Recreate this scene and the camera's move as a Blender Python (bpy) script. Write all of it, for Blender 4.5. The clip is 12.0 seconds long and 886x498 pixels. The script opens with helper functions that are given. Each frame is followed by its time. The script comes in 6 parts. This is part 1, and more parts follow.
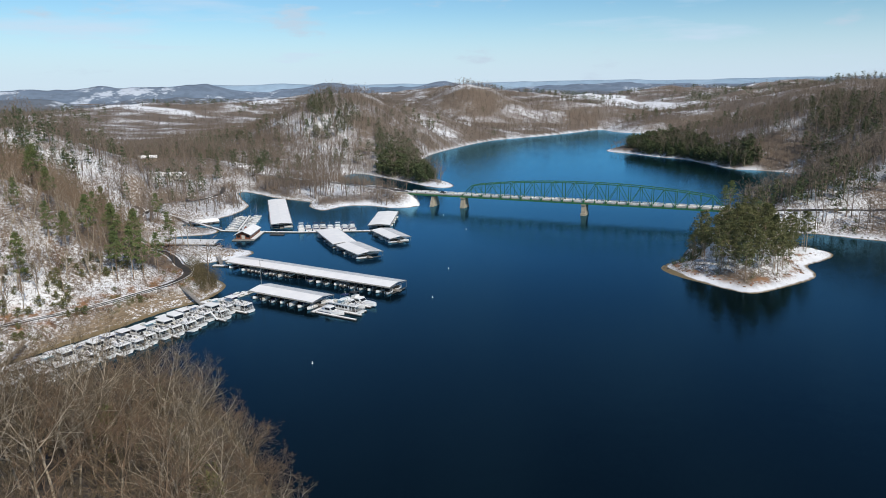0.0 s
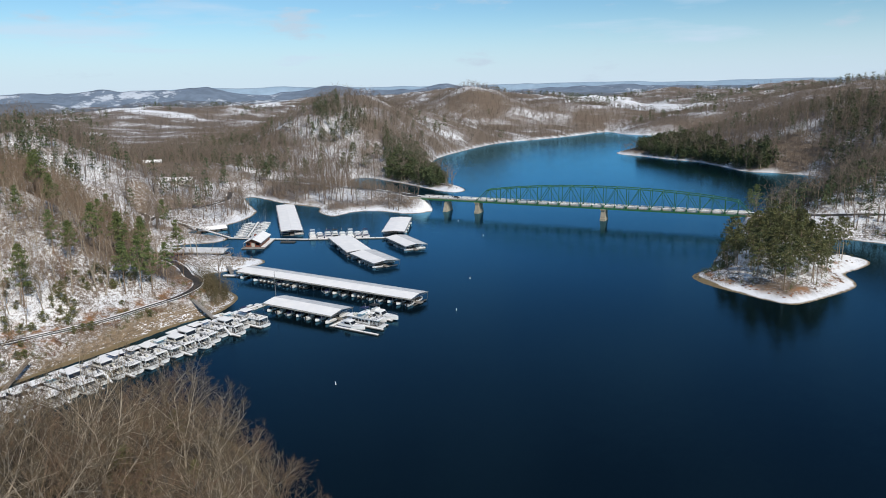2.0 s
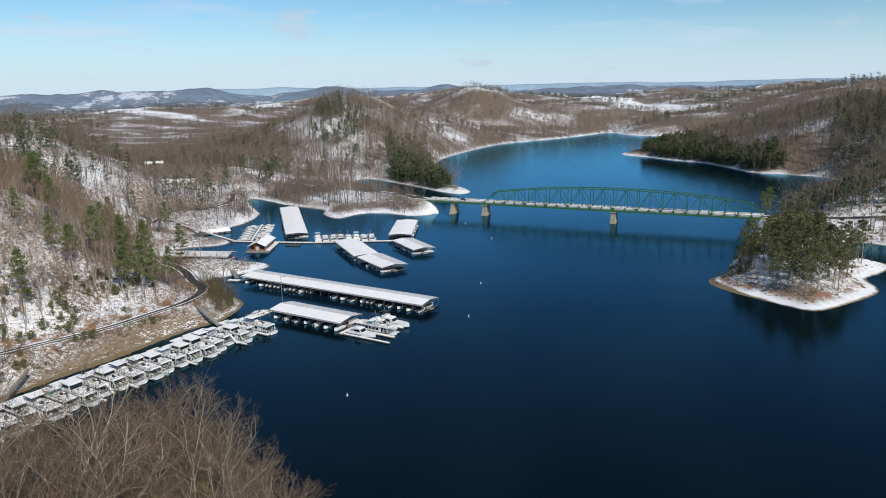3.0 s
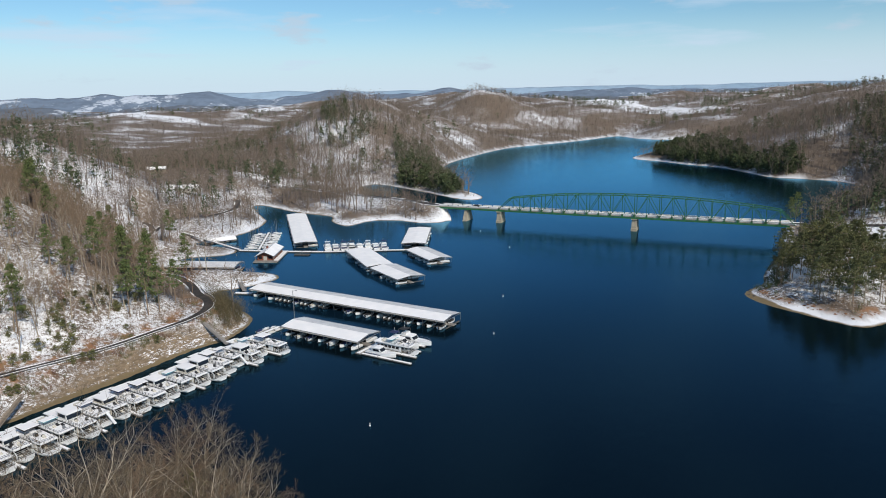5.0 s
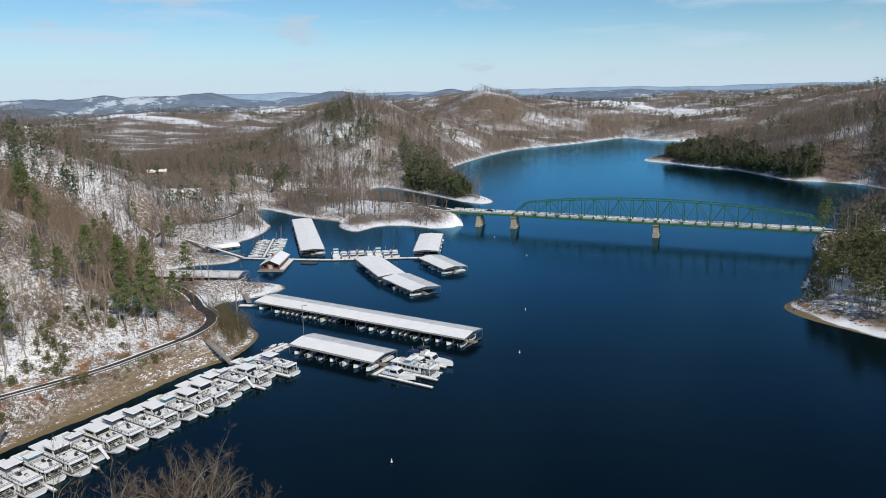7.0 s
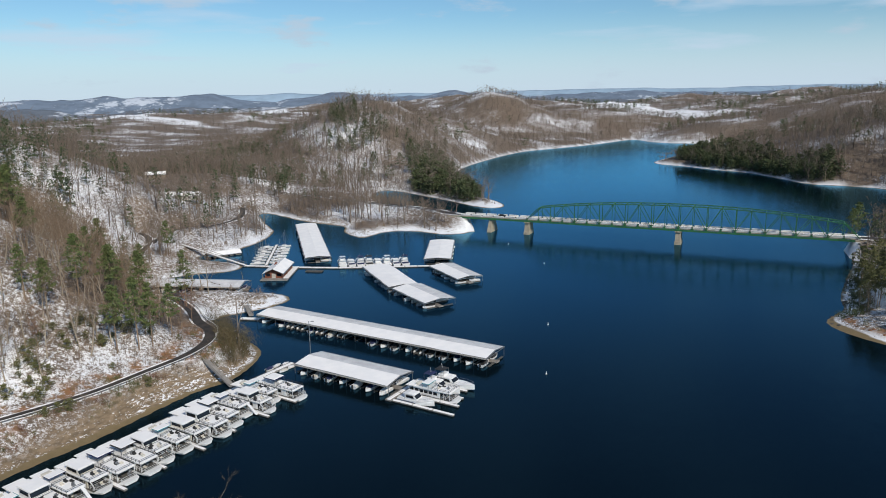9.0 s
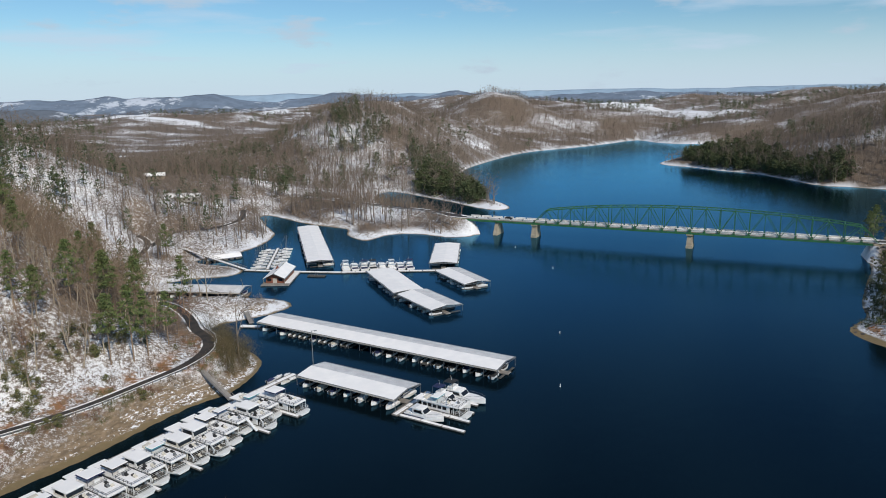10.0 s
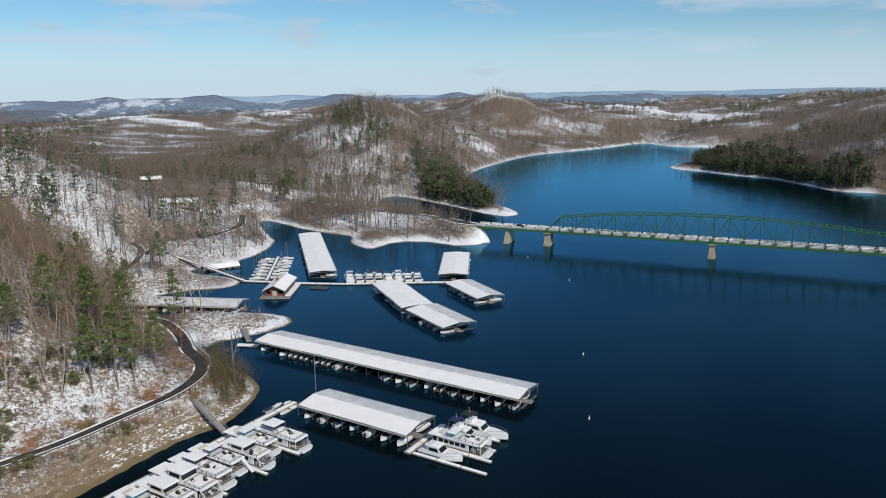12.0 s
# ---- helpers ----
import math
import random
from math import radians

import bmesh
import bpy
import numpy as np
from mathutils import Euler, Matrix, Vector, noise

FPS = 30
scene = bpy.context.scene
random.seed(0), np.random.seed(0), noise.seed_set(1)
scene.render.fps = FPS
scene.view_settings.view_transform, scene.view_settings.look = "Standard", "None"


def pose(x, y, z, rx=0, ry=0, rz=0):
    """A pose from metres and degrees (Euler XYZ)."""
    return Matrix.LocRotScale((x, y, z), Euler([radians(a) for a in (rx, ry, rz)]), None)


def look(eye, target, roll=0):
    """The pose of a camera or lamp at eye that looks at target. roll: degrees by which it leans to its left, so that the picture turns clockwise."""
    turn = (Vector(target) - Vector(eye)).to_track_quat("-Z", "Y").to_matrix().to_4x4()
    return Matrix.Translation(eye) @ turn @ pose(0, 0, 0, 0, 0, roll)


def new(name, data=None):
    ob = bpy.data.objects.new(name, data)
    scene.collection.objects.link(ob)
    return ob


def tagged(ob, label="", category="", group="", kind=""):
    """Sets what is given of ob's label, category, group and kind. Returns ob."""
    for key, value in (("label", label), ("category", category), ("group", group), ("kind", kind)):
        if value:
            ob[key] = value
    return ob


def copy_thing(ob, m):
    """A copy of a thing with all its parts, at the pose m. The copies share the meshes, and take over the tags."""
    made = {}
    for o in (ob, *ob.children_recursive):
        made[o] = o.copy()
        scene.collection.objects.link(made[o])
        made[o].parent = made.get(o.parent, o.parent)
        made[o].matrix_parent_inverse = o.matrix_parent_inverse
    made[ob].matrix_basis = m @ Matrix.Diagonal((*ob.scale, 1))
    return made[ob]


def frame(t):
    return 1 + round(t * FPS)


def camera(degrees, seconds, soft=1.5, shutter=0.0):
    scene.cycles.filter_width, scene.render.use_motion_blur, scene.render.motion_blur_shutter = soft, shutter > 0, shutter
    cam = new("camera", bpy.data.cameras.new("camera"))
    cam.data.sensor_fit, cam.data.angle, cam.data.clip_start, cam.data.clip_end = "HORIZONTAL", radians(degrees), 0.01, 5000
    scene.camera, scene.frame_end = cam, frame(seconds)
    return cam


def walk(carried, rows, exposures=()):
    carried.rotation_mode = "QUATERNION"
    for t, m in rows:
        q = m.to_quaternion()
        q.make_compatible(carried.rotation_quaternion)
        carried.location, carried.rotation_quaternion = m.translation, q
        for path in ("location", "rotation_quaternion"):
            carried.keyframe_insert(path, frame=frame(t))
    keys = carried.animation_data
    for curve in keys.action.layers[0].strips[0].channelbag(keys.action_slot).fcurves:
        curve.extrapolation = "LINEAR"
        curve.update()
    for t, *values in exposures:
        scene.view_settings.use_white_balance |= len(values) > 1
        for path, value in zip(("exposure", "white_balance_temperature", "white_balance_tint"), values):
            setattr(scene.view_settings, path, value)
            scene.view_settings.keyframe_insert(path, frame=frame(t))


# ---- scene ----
cam = camera(64, 12.0, 0.95)
PATH = [
    (0, (6.03, -8.06, 84.08), (37.74, 184.23, 39.16), -0.80),
    (0.5, (4.20, -4.37, 84.13), (35.90, 187.93, 39.23), -0.90),
    (1, (2.50, -0.37, 84.12), (34.20, 191.95, 39.31), -0.90),
    (1.5, (0.98, 3.78, 83.98), (32.69, 196.15, 39.37), -1.00),
    (2, (-0.59, 7.87, 83.86), (31.00, 200.33, 39.57), -1.00),
    (2.5, (-2.17, 12.15, 83.80), (29.42, 204.63, 39.61), -0.90),
    (3, (-3.66, 16.54, 83.69), (27.94, 209.04, 39.59), -1.00),
    (5, (-8.45, 34.84, 83.27), (22.85, 227.60, 40.08), -1.10),
    (5.5, (-9.42, 39.54, 83.28), (21.78, 232.33, 40.18), -1.10),
    (6, (-10.32, 44.26, 83.15), (20.78, 237.09, 40.14), -1.10),
    (6.5, (-11.15, 49.33, 82.93), (19.96, 242.18, 40.01), -1.10),
    (7, (-11.93, 54.48, 82.68), (19.07, 247.37, 39.88), -1.10),
    (9, (-14.29, 74.55, 81.65), (16.40, 267.58, 39.26), -1.00),
    (9.5, (-14.71, 79.56, 81.54), (15.89, 272.63, 39.25), -1.00),
    (10, (-14.87, 84.51, 81.36), (15.44, 277.62, 39.06), -1.00),
    (10.5, (-15.05, 89.58, 81.29), (15.16, 282.73, 39.08), -1.00),
    (11, (-15.37, 94.48, 81.20), (14.92, 287.66, 39.20), -0.80),
    (11.5, (-15.76, 99.52, 81.18), (14.43, 292.76, 39.39), -0.80),
    (12, (-15.99, 104.56, 81.19), (14.20, 297.80, 39.40), -0.80),
]
walk(cam, [(t, look(eye, target, roll)) for t, eye, target, roll in PATH], ((0, -0.05), (6, -0.11), (12, -0.22)))

# ---- light: a clear winter day, sun high behind the viewer's shoulder, thin cloud near the horizon ----
SUN_ELEV, SUN_AZ = radians(38), radians(158)      # azimuth clockwise from +y
world = bpy.data.worlds.new("winter_sky")
scene.world = world
world.use_nodes = True
wt = world.node_tree
wt.nodes.clear()
w_out = wt.nodes.new("ShaderNodeOutputWorld")
w_bg = wt.nodes.new("ShaderNodeBackground")
w_sky = wt.nodes.new("ShaderNodeTexSky")
w_sky.sky_type, w_sky.sun_disc = "NISHITA", False
w_sky.sun_elevation, w_sky.sun_rotation = SUN_ELEV, SUN_AZ
w_sky.altitude, w_sky.air_density, w_sky.dust_density, w_sky.ozone_density = 400, 1.0, 0.0, 2.0
w_tc = wt.nodes.new("ShaderNodeTexCoord")
w_map = wt.nodes.new("ShaderNodeMapping")
w_map.inputs["Scale"].default_value = (1.6, 1.6, 13.0)
w_noise = wt.nodes.new("ShaderNodeTexNoise")
w_noise.inputs["Scale"].default_value, w_noise.inputs["Detail"].default_value = 2.3, 8.0
w_noise.inputs["Roughness"].default_value = 0.55
w_ramp = wt.nodes.new("ShaderNodeValToRGB")
w_ramp.color_ramp.elements[0].position, w_ramp.color_ramp.elements[1].position = 0.46, 0.68
w_sep = wt.nodes.new("ShaderNodeSeparateXYZ")
w_low = wt.nodes.new("ShaderNodeMapRange")
w_low.inputs["From Min"].default_value, w_low.inputs["From Max"].default_value = 0.0, 0.2
w_low.inputs["To Min"].default_value, w_low.inputs["To Max"].default_value = 0.9, 0.5
w_haze = wt.nodes.new("ShaderNodeMapRange")      # pale band of haze low on the horizon
w_haze.inputs["From Min"].default_value, w_haze.inputs["From Max"].default_value = 0.0, 0.11
w_haze.inputs["To Min"].default_value, w_haze.inputs["To Max"].default_value = 0.88, 0.0
w_haze.interpolation_type = "SMOOTHSTEP"
w_max = wt.nodes.new("ShaderNodeMath")
w_max.operation = "MAXIMUM"
w_mul = wt.nodes.new("ShaderNodeMath")
w_mul.operation = "MULTIPLY"
w_mix = wt.nodes.new("ShaderNodeMix")
w_mix.data_type = "RGBA"
w_mix.inputs["B"].default_value = (6.2, 7.6, 9.2, 1)
wt.links.new(w_tc.outputs["Generated"], w_map.inputs["Vector"])
wt.links.new(w_map.outputs["Vector"], w_noise.inputs["Vector"])
wt.links.new(w_noise.outputs["Fac"], w_ramp.inputs["Fac"])
wt.links.new(w_tc.outputs["Generated"], w_sep.inputs["Vector"])
wt.links.new(w_sep.outputs["Z"], w_low.inputs["Value"])
wt.links.new(w_ramp.outputs["Color"], w_mul.inputs[0])
wt.links.new(w_low.outputs["Result"], w_mul.inputs[1])
wt.links.new(w_sep.outputs["Z"], w_haze.inputs["Value"])
wt.links.new(w_mul.outputs["Value"], w_max.inputs[0])
wt.links.new(w_haze.outputs["Result"], w_max.inputs[1])
wt.links.new(w_max.outputs["Value"], w_mix.inputs["Factor"])
w_tint = wt.nodes.new("ShaderNodeMix")
w_tint.data_type, w_tint.blend_type = "RGBA", "MULTIPLY"
w_tint.inputs["Factor"].default_value = 1.0
w_tint.inputs["B"].default_value = (0.66, 0.91, 1.06, 1)
wt.links.new(w_sky.outputs["Color"], w_tint.inputs["A"])
wt.links.new(w_tint.outputs["Result"], w_mix.inputs["A"])
# small grey-white puffs and thin streaks low in the sky
p_map, p_noise, p_ramp = wt.nodes.new("ShaderNodeMapping"), wt.nodes.new("ShaderNodeTexNoise"), wt.nodes.new("ShaderNodeMapRange")
p_map.inputs["Scale"].default_value = (1, 1, 3.4)
p_noise.inputs["Scale"].default_value, p_noise.inputs["Detail"].default_value, p_noise.inputs["Roughness"].default_value = 7.5, 7.0, 0.58
p_ramp.inputs["From Min"].default_value, p_ramp.inputs["From Max"].default_value = 0.56, 0.72
p_ramp.inputs["To Max"].default_value = 0.75
p_ramp.interpolation_type = "SMOOTHSTEP"
p_mix = wt.nodes.new("ShaderNodeMix")
p_mix.data_type = "RGBA"
p_mix.inputs["B"].default_value = (5.6, 6.7, 8.0, 1)
wt.links.new(w_tc.outputs["Generated"], p_map.inputs["Vector"])
wt.links.new(p_map.outputs["Vector"], p_noise.inputs["Vector"])
wt.links.new(p_noise.outputs["Fac"], p_ramp.inputs["Value"])
wt.links.new(p_ramp.outputs["Result"], p_mix.inputs["Factor"])
wt.links.new(w_mix.outputs["Result"], p_mix.inputs["A"])
wt.links.new(p_mix.outputs["Result"], w_bg.inputs["Color"])
wt.links.new(w_bg.outputs["Background"], w_out.inputs["Surface"])
w_bg.inputs["Strength"].default_value = 0.100

sun = new("sun", bpy.data.lights.new("sun", "SUN"))
sun.data.energy, sun.data.angle, sun.data.color = 4.1, radians(0.53), (1.0, 0.925, 0.81)
to_sun = Vector((math.sin(SUN_AZ) * math.cos(SUN_ELEV), math.cos(SUN_AZ) * math.cos(SUN_ELEV), math.sin(SUN_ELEV)))
sun.matrix_world = look(to_sun * 300, (0, 0, 0))

# ---- materials ----
class Nodes:
    """A small builder for node materials."""

    def __init__(self, name, rough=0.8, metal=0.0):
        self.mat = bpy.data.materials.new(name)
        self.mat.use_nodes = True
        self.t = self.mat.node_tree
        self.bsdf = self.t.nodes["Principled BSDF"]
        self.bsdf.inputs["Roughness"].default_value = rough
        self.bsdf.inputs["Metallic"].default_value = metal
        self.pos = self.t.nodes.new("ShaderNodeNewGeometry").outputs["Position"]

    def link(self, a, b):
        self.t.links.new(a, b)

    def noise(self, scale, detail=4.0, rough=0.55, stretch=None):
        src = self.pos
        if stretch:
            m = self.t.nodes.new("ShaderNodeMapping")
            m.inputs["Scale"].default_value = stretch
            self.link(self.pos, m.inputs["Vector"])
            src = m.outputs["Vector"]
        n = self.t.nodes.new("ShaderNodeTexNoise")
        n.inputs["Scale"].default_value, n.inputs["Detail"].default_value, n.inputs["Roughness"].default_value = scale, detail, rough
        self.link(src, n.inputs["Vector"])
        return n.outputs["Fac"]

    def ramp(self, fac, lo, hi, a=0.0, b=1.0):
        r = self.t.nodes.new("ShaderNodeMapRange")
        r.inputs["From Min"].default_value, r.inputs["From Max"].default_value = lo, hi
        r.inputs["To Min"].default_value, r.inputs["To Max"].default_value = a, b
        r.interpolation_type = "SMOOTHSTEP"
        self.link(fac, r.inputs["Value"])
        return r.outputs["Result"]

    def math(self, op, a, b):
        m = self.t.nodes.new("ShaderNodeMath")
        m.operation = op
        for i, v in enumerate((a, b)):
            if isinstance(v, (int, float)):
                m.inputs[i].default_value = v
            else:
                self.link(v, m.inputs[i])
        return m.outputs["Value"]

    def mix(self, fac, a, b):
        m = self.t.nodes.new("ShaderNodeMix")
        m.data_type = "RGBA"
        for key, v in (("Factor", fac), ("A", a), ("B", b)):
            if isinstance(v, tuple):
                m.inputs[key].default_value = (*v, 1)
            elif isinstance(v, (int, float)):
                m.inputs[key].default_value = v
            else:
                self.link(v, m.inputs[key])
        return m.outputs["Result"]

    def axis(self, name):
        s = self.t.nodes.new("ShaderNodeSeparateXYZ")
        self.link(self.pos, s.inputs["Vector"])
        return s.outputs[name]

    def slope(self):
        s = self.t.nodes.new("ShaderNodeSeparateXYZ")
        g = self.t.nodes.new("ShaderNodeNewGeometry")
        self.link(g.outputs["Normal"], s.inputs["Vector"])
        return s.outputs["Z"]

    def random(self):
        return self.t.nodes.new("ShaderNodeObjectInfo").outputs["Random"]

    def island(self):
        return self.t.nodes.new("ShaderNodeNewGeometry").outputs["Random Per Island"]

    def attribute(self, name):
        a = self.t.nodes.new("ShaderNodeAttribute")
        a.attribute_name = name
        return a.outputs["Fac"]

    def bump(self, height, strength=0.3, distance=0.1):
        b = self.t.nodes.new("ShaderNodeBump")
        b.inputs["Strength"].default_value, b.inputs["Distance"].default_value = strength, distance
        self.link(height, b.inputs["Height"])
        self.link(b.outputs["Normal"], self.bsdf.inputs["Normal"])

    def done(self, color, rough=None):
        if isinstance(color, tuple):
            self.bsdf.inputs["Base Color"].default_value = (*color, 1)
        else:
            self.link(color, self.bsdf.inputs["Base Color"])
        if rough is not None:
            self.link(rough, self.bsdf.inputs["Roughness"])
        return self.mat


def two_tone(name, a, b, scale, rough=0.8, metal=0.0, bump=0.0, fine=None, stretch=None):
    """Two colours mixed by coarse noise, with finer grain over it."""
    n = Nodes(name, rough, metal)
    big = n.ramp(n.noise(scale, 4, stretch=stretch), 0.35, 0.65)
    col = n.mix(big, a, b)
    grain = n.noise(fine or scale * 9, 3, stretch=stretch)
    col = n.mix(n.ramp(grain, 0.3, 0.75, 0.0, 0.35), col, tuple(c * 0.6 for c in a))
    if bump:
        n.bump(grain, bump, 0.05)
    return n.done(col)


def ground_material():
    """Snow over leaf litter and red clay; bare tan drawdown bank at the waterline."""
    n = Nodes("snowy_ground", 0.9)
    z = n.axis("Z")
    litter = n.mix(n.ramp(n.noise(0.35, 5), 0.3, 0.7), (0.11, 0.080, 0.057), (0.18, 0.134, 0.098))
    snow = n.mix(n.ramp(n.noise(0.08, 4), 0.3, 0.7), (0.74, 0.75, 0.78), (0.86, 0.86, 0.87))
    patch = n.math("ADD", n.math("MULTIPLY", n.noise(0.014, 5), 0.55), n.math("ADD", n.math("MULTIPLY", n.noise(0.8, 7, 0.8), 0.6), n.math("MULTIPLY", n.noise(2.4, 5, 0.85), 0.45)))
    cover = n.ramp(n.math("ADD", patch, n.math("MULTIPLY", n.attribute("snowy"), 0.085)), 0.825, 0.90)
    col = n.mix(cover, litter, snow)
    # road cuts and slips in red clay, where the ground is steep
    clay = n.mix(n.ramp(n.noise(0.9, 4), 0.3, 0.7), (0.30, 0.125, 0.055), (0.22, 0.135, 0.065))
    col = n.mix(n.math("MULTIPLY", n.math("MINIMUM", n.math("MULTIPLY", n.attribute("cut"), 1.9), 1.0), n.ramp(n.math("ADD", n.math("MULTIPLY", n.noise(0.16, 5, 0.6), 0.6), n.math("MULTIPLY", n.noise(0.9, 6, 0.7), 0.4)), 0.47, 0.56)), col, clay)
    # open bank between woods and water: rubble under thin snow
    bank = n.mix(n.ramp(n.noise(0.5, 5, stretch=(1, 1, 4)), 0.35, 0.65), (0.15, 0.108, 0.066), (0.26, 0.19, 0.12))
    streak = n.ramp(n.math("ADD", n.math("ADD", n.math("MULTIPLY", n.noise(0.30, 6, 0.7, stretch=(0.8, 0.8, 6)), 0.42), n.math("MULTIPLY", n.noise(1.25, 4, 0.7, stretch=(1, 1, 2.5)), 0.58)), n.math("MULTIPLY", n.attribute("bare"), 0.26)), 0.53, 0.575)
    bank = n.mix(streak, bank, snow)
    col = n.mix(n.attribute("shore"), col, bank)
    wet = n.ramp(n.math("ADD", n.math("ADD", z, n.math("MULTIPLY", n.noise(0.15, 3), 0.5)), n.math("MULTIPLY", n.attribute("tan"), -0.35)), 0.28, 0.55, 1.0, 0.0)
    wet_col = n.mix(n.noise(0.6, 4), (0.14, 0.105, 0.05), (0.23, 0.165, 0.085))
    col = n.mix(wet, col, wet_col)
    n.bump(n.noise(1.3, 6, 0.7), 0.6, 0.4)
    return n.done(col)


def water_material():
    """Deep clear water: a dark body under a rippled, blue-tinted gloss."""
    n = Nodes("lake_water", 0.1)
    t = n.t
    body, gloss = t.nodes.new("ShaderNodeBsdfDiffuse"), t.nodes.new("ShaderNodeBsdfGlossy")
    fres, both = t.nodes.new("ShaderNodeFresnel"), t.nodes.new("ShaderNodeMixShader")
    fres.inputs["IOR"].default_value = 1.33
    gust = n.noise(0.011, 3, 0.5, stretch=(1, 2.4, 1))
    # extra brightness painted into the body colour about the marina, ramped by position
    marina_lift = n.math("MULTIPLY", n.ramp(n.math("ADD", n.axis("X"), n.math("MULTIPLY", n.noise(0.008, 2), 60)), 40, 210, 1.0, 0.0), n.ramp(n.axis("Y"), 250, 370, 0.0, 1.0))
    n.link(n.mix(marina_lift, n.mix(gust, (0.0018, 0.0042, 0.0058), (0.0026, 0.0068, 0.0098)), (0.0045, 0.0190, 0.0390)), body.inputs["Color"])
    gloss.inputs["Color"].default_value = (0.28, 0.70, 1.0, 1)
    n.link(n.ramp(gust, 0.35, 0.65, 0.03, 0.09), gloss.inputs["Roughness"])
    waves = n.math("ADD", n.math("MULTIPLY", n.noise(0.9, 3, 0.6, stretch=(1, 1.9, 1)), 0.6), n.noise(0.16, 3, 0.5))
    b = t.nodes.new("ShaderNodeBump")
    b.inputs["Strength"].default_value, b.inputs["Distance"].default_value = 0.25, 0.25
    n.link(waves, b.inputs["Height"])
    n.link(b.outputs["Normal"], gloss.inputs["Normal"])
    n.link(n.math("MINIMUM", n.math("MULTIPLY", n.math("POWER", fres.outputs["Fac"], 1.32), 1.6), 0.8), both.inputs["Fac"])
    n.link(body.outputs["BSDF"], both.inputs[1])
    n.link(gloss.outputs["BSDF"], both.inputs[2])
    n.link(both.outputs["Shader"], t.nodes["Material Output"].inputs["Surface"])
    t.nodes.remove(n.bsdf)
    return n.mat


def snow_material(name, dirty=0.25):
    n = Nodes(name, 0.75)
    col = n.mix(n.ramp(n.noise(0.25, 5), 0.35, 0.7), (0.83, 0.82, 0.81), (0.90, 0.88, 0.86))
    col = n.mix(n.ramp(n.noise(1.8, 5, 0.65), 0.60, 0.80, 0.0, dirty), col, (0.45, 0.45, 0.46))
    n.bump(n.noise(0.8, 5), 0.4, 0.12)
    return n.done(col)


def bark_material(name, a, b):
    n = Nodes(name, 0.9)
    col = n.mix(n.random(), a, b)
    col = n.mix(n.ramp(n.noise(0.05, 3), 0.35, 0.65, 0.0, 0.5), col, tuple(c * 0.72 for c in a))
    return n.done(n.mix(n.ramp(n.island(), 0.0, 1.0, 0.0, 0.55), col, tuple(c * 0.6 for c in b)))


def needle_material(name, a, b):
    n = Nodes(name, 0.8)
    col = n.mix(n.island(), a, b)
    col = n.mix(n.math("MULTIPLY", n.random(), 0.4), col, (0.10, 0.10, 0.03))
    return n.done(col)


M_GROUND = ground_material()
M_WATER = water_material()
M_SNOW = snow_material("settled_snow", 0.12)
M_ROOF_SNOW = snow_material("roof_snow", 0.3)
M_BARK = bark_material("grey_brown_bark", (0.325, 0.232, 0.158), (0.235, 0.168, 0.115))
M_TWIG = bark_material("grey_olive_twigs", (0.172, 0.132, 0.085), (0.115, 0.088, 0.056))
M_TWIG_RUST = bark_material("brown_twigs", (0.20, 0.128, 0.078), (0.135, 0.09, 0.057))
M_BARK_BRUSH = bark_material("dark_brush_twigs", (0.15, 0.11, 0.068), (0.10, 0.078, 0.045))
M_BARK_FAR = bark_material("dark_distant_bark", (0.20, 0.165, 0.14), (0.16, 0.135, 0.12))
M_BARK_MID = bark_material("grey_oak_bark", (0.255, 0.198, 0.152), (0.18, 0.142, 0.112))
M_BARK_PALE = bark_material("pale_bark", (0.50, 0.42, 0.32), (0.38, 0.32, 0.245))
M_BARK_RED = bark_material("russet_leaves", (0.30, 0.15, 0.09), (0.22, 0.12, 0.08))
M_NEEDLE = needle_material("pine_needles", (0.050, 0.095, 0.028), (0.16, 0.19, 0.062))
M_NEEDLE_OLIVE = needle_material("olive_pine_needles", (0.036, 0.056, 0.018), (0.135, 0.128, 0.044))
M_SHRUB = needle_material("olive_evergreen_leaves", (0.07, 0.09, 0.03), (0.20, 0.18, 0.07))
M_NEEDLE_DARK = needle_material("cedar_needles", (0.034, 0.060, 0.024), (0.085, 0.105, 0.042))
M_GRASS = two_tone("dead_grass", (0.20, 0.14, 0.08), (0.13, 0.105, 0.05), 0.3)
M_THICKET = two_tone("olive_sapling_twigs", (0.15, 0.115, 0.055), (0.09, 0.075, 0.035), 0.3)
M_ASPHALT = two_tone("wet_asphalt", (0.028, 0.025, 0.023), (0.062, 0.05, 0.042), 0.35, 0.85)
M_STEEL = two_tone("green_bridge_paint", (0.035, 0.155, 0.055), (0.028, 0.11, 0.045), 0.4, 0.5)
M_CONCRETE = two_tone("weathered_concrete", (0.42, 0.36, 0.27), (0.33, 0.28, 0.21), 0.5, 0.9, bump=0.2)
M_PARAPET = two_tone("pale_painted_concrete", (0.74, 0.73, 0.70), (0.62, 0.61, 0.58), 0.6, 0.85)
M_DECK = two_tone("grey_dock_planks", (0.30, 0.28, 0.26), (0.22, 0.20, 0.18), 0.8, 0.85)
# shade beneath roofs painted into the planks; the dark raft uses it too
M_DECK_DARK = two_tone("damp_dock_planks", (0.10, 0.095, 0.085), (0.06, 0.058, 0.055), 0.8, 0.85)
M_GREY_SNOW = two_tone("thin_roof_snow", (0.56, 0.56, 0.57), (0.70, 0.70, 0.70), 0.3, 0.8)
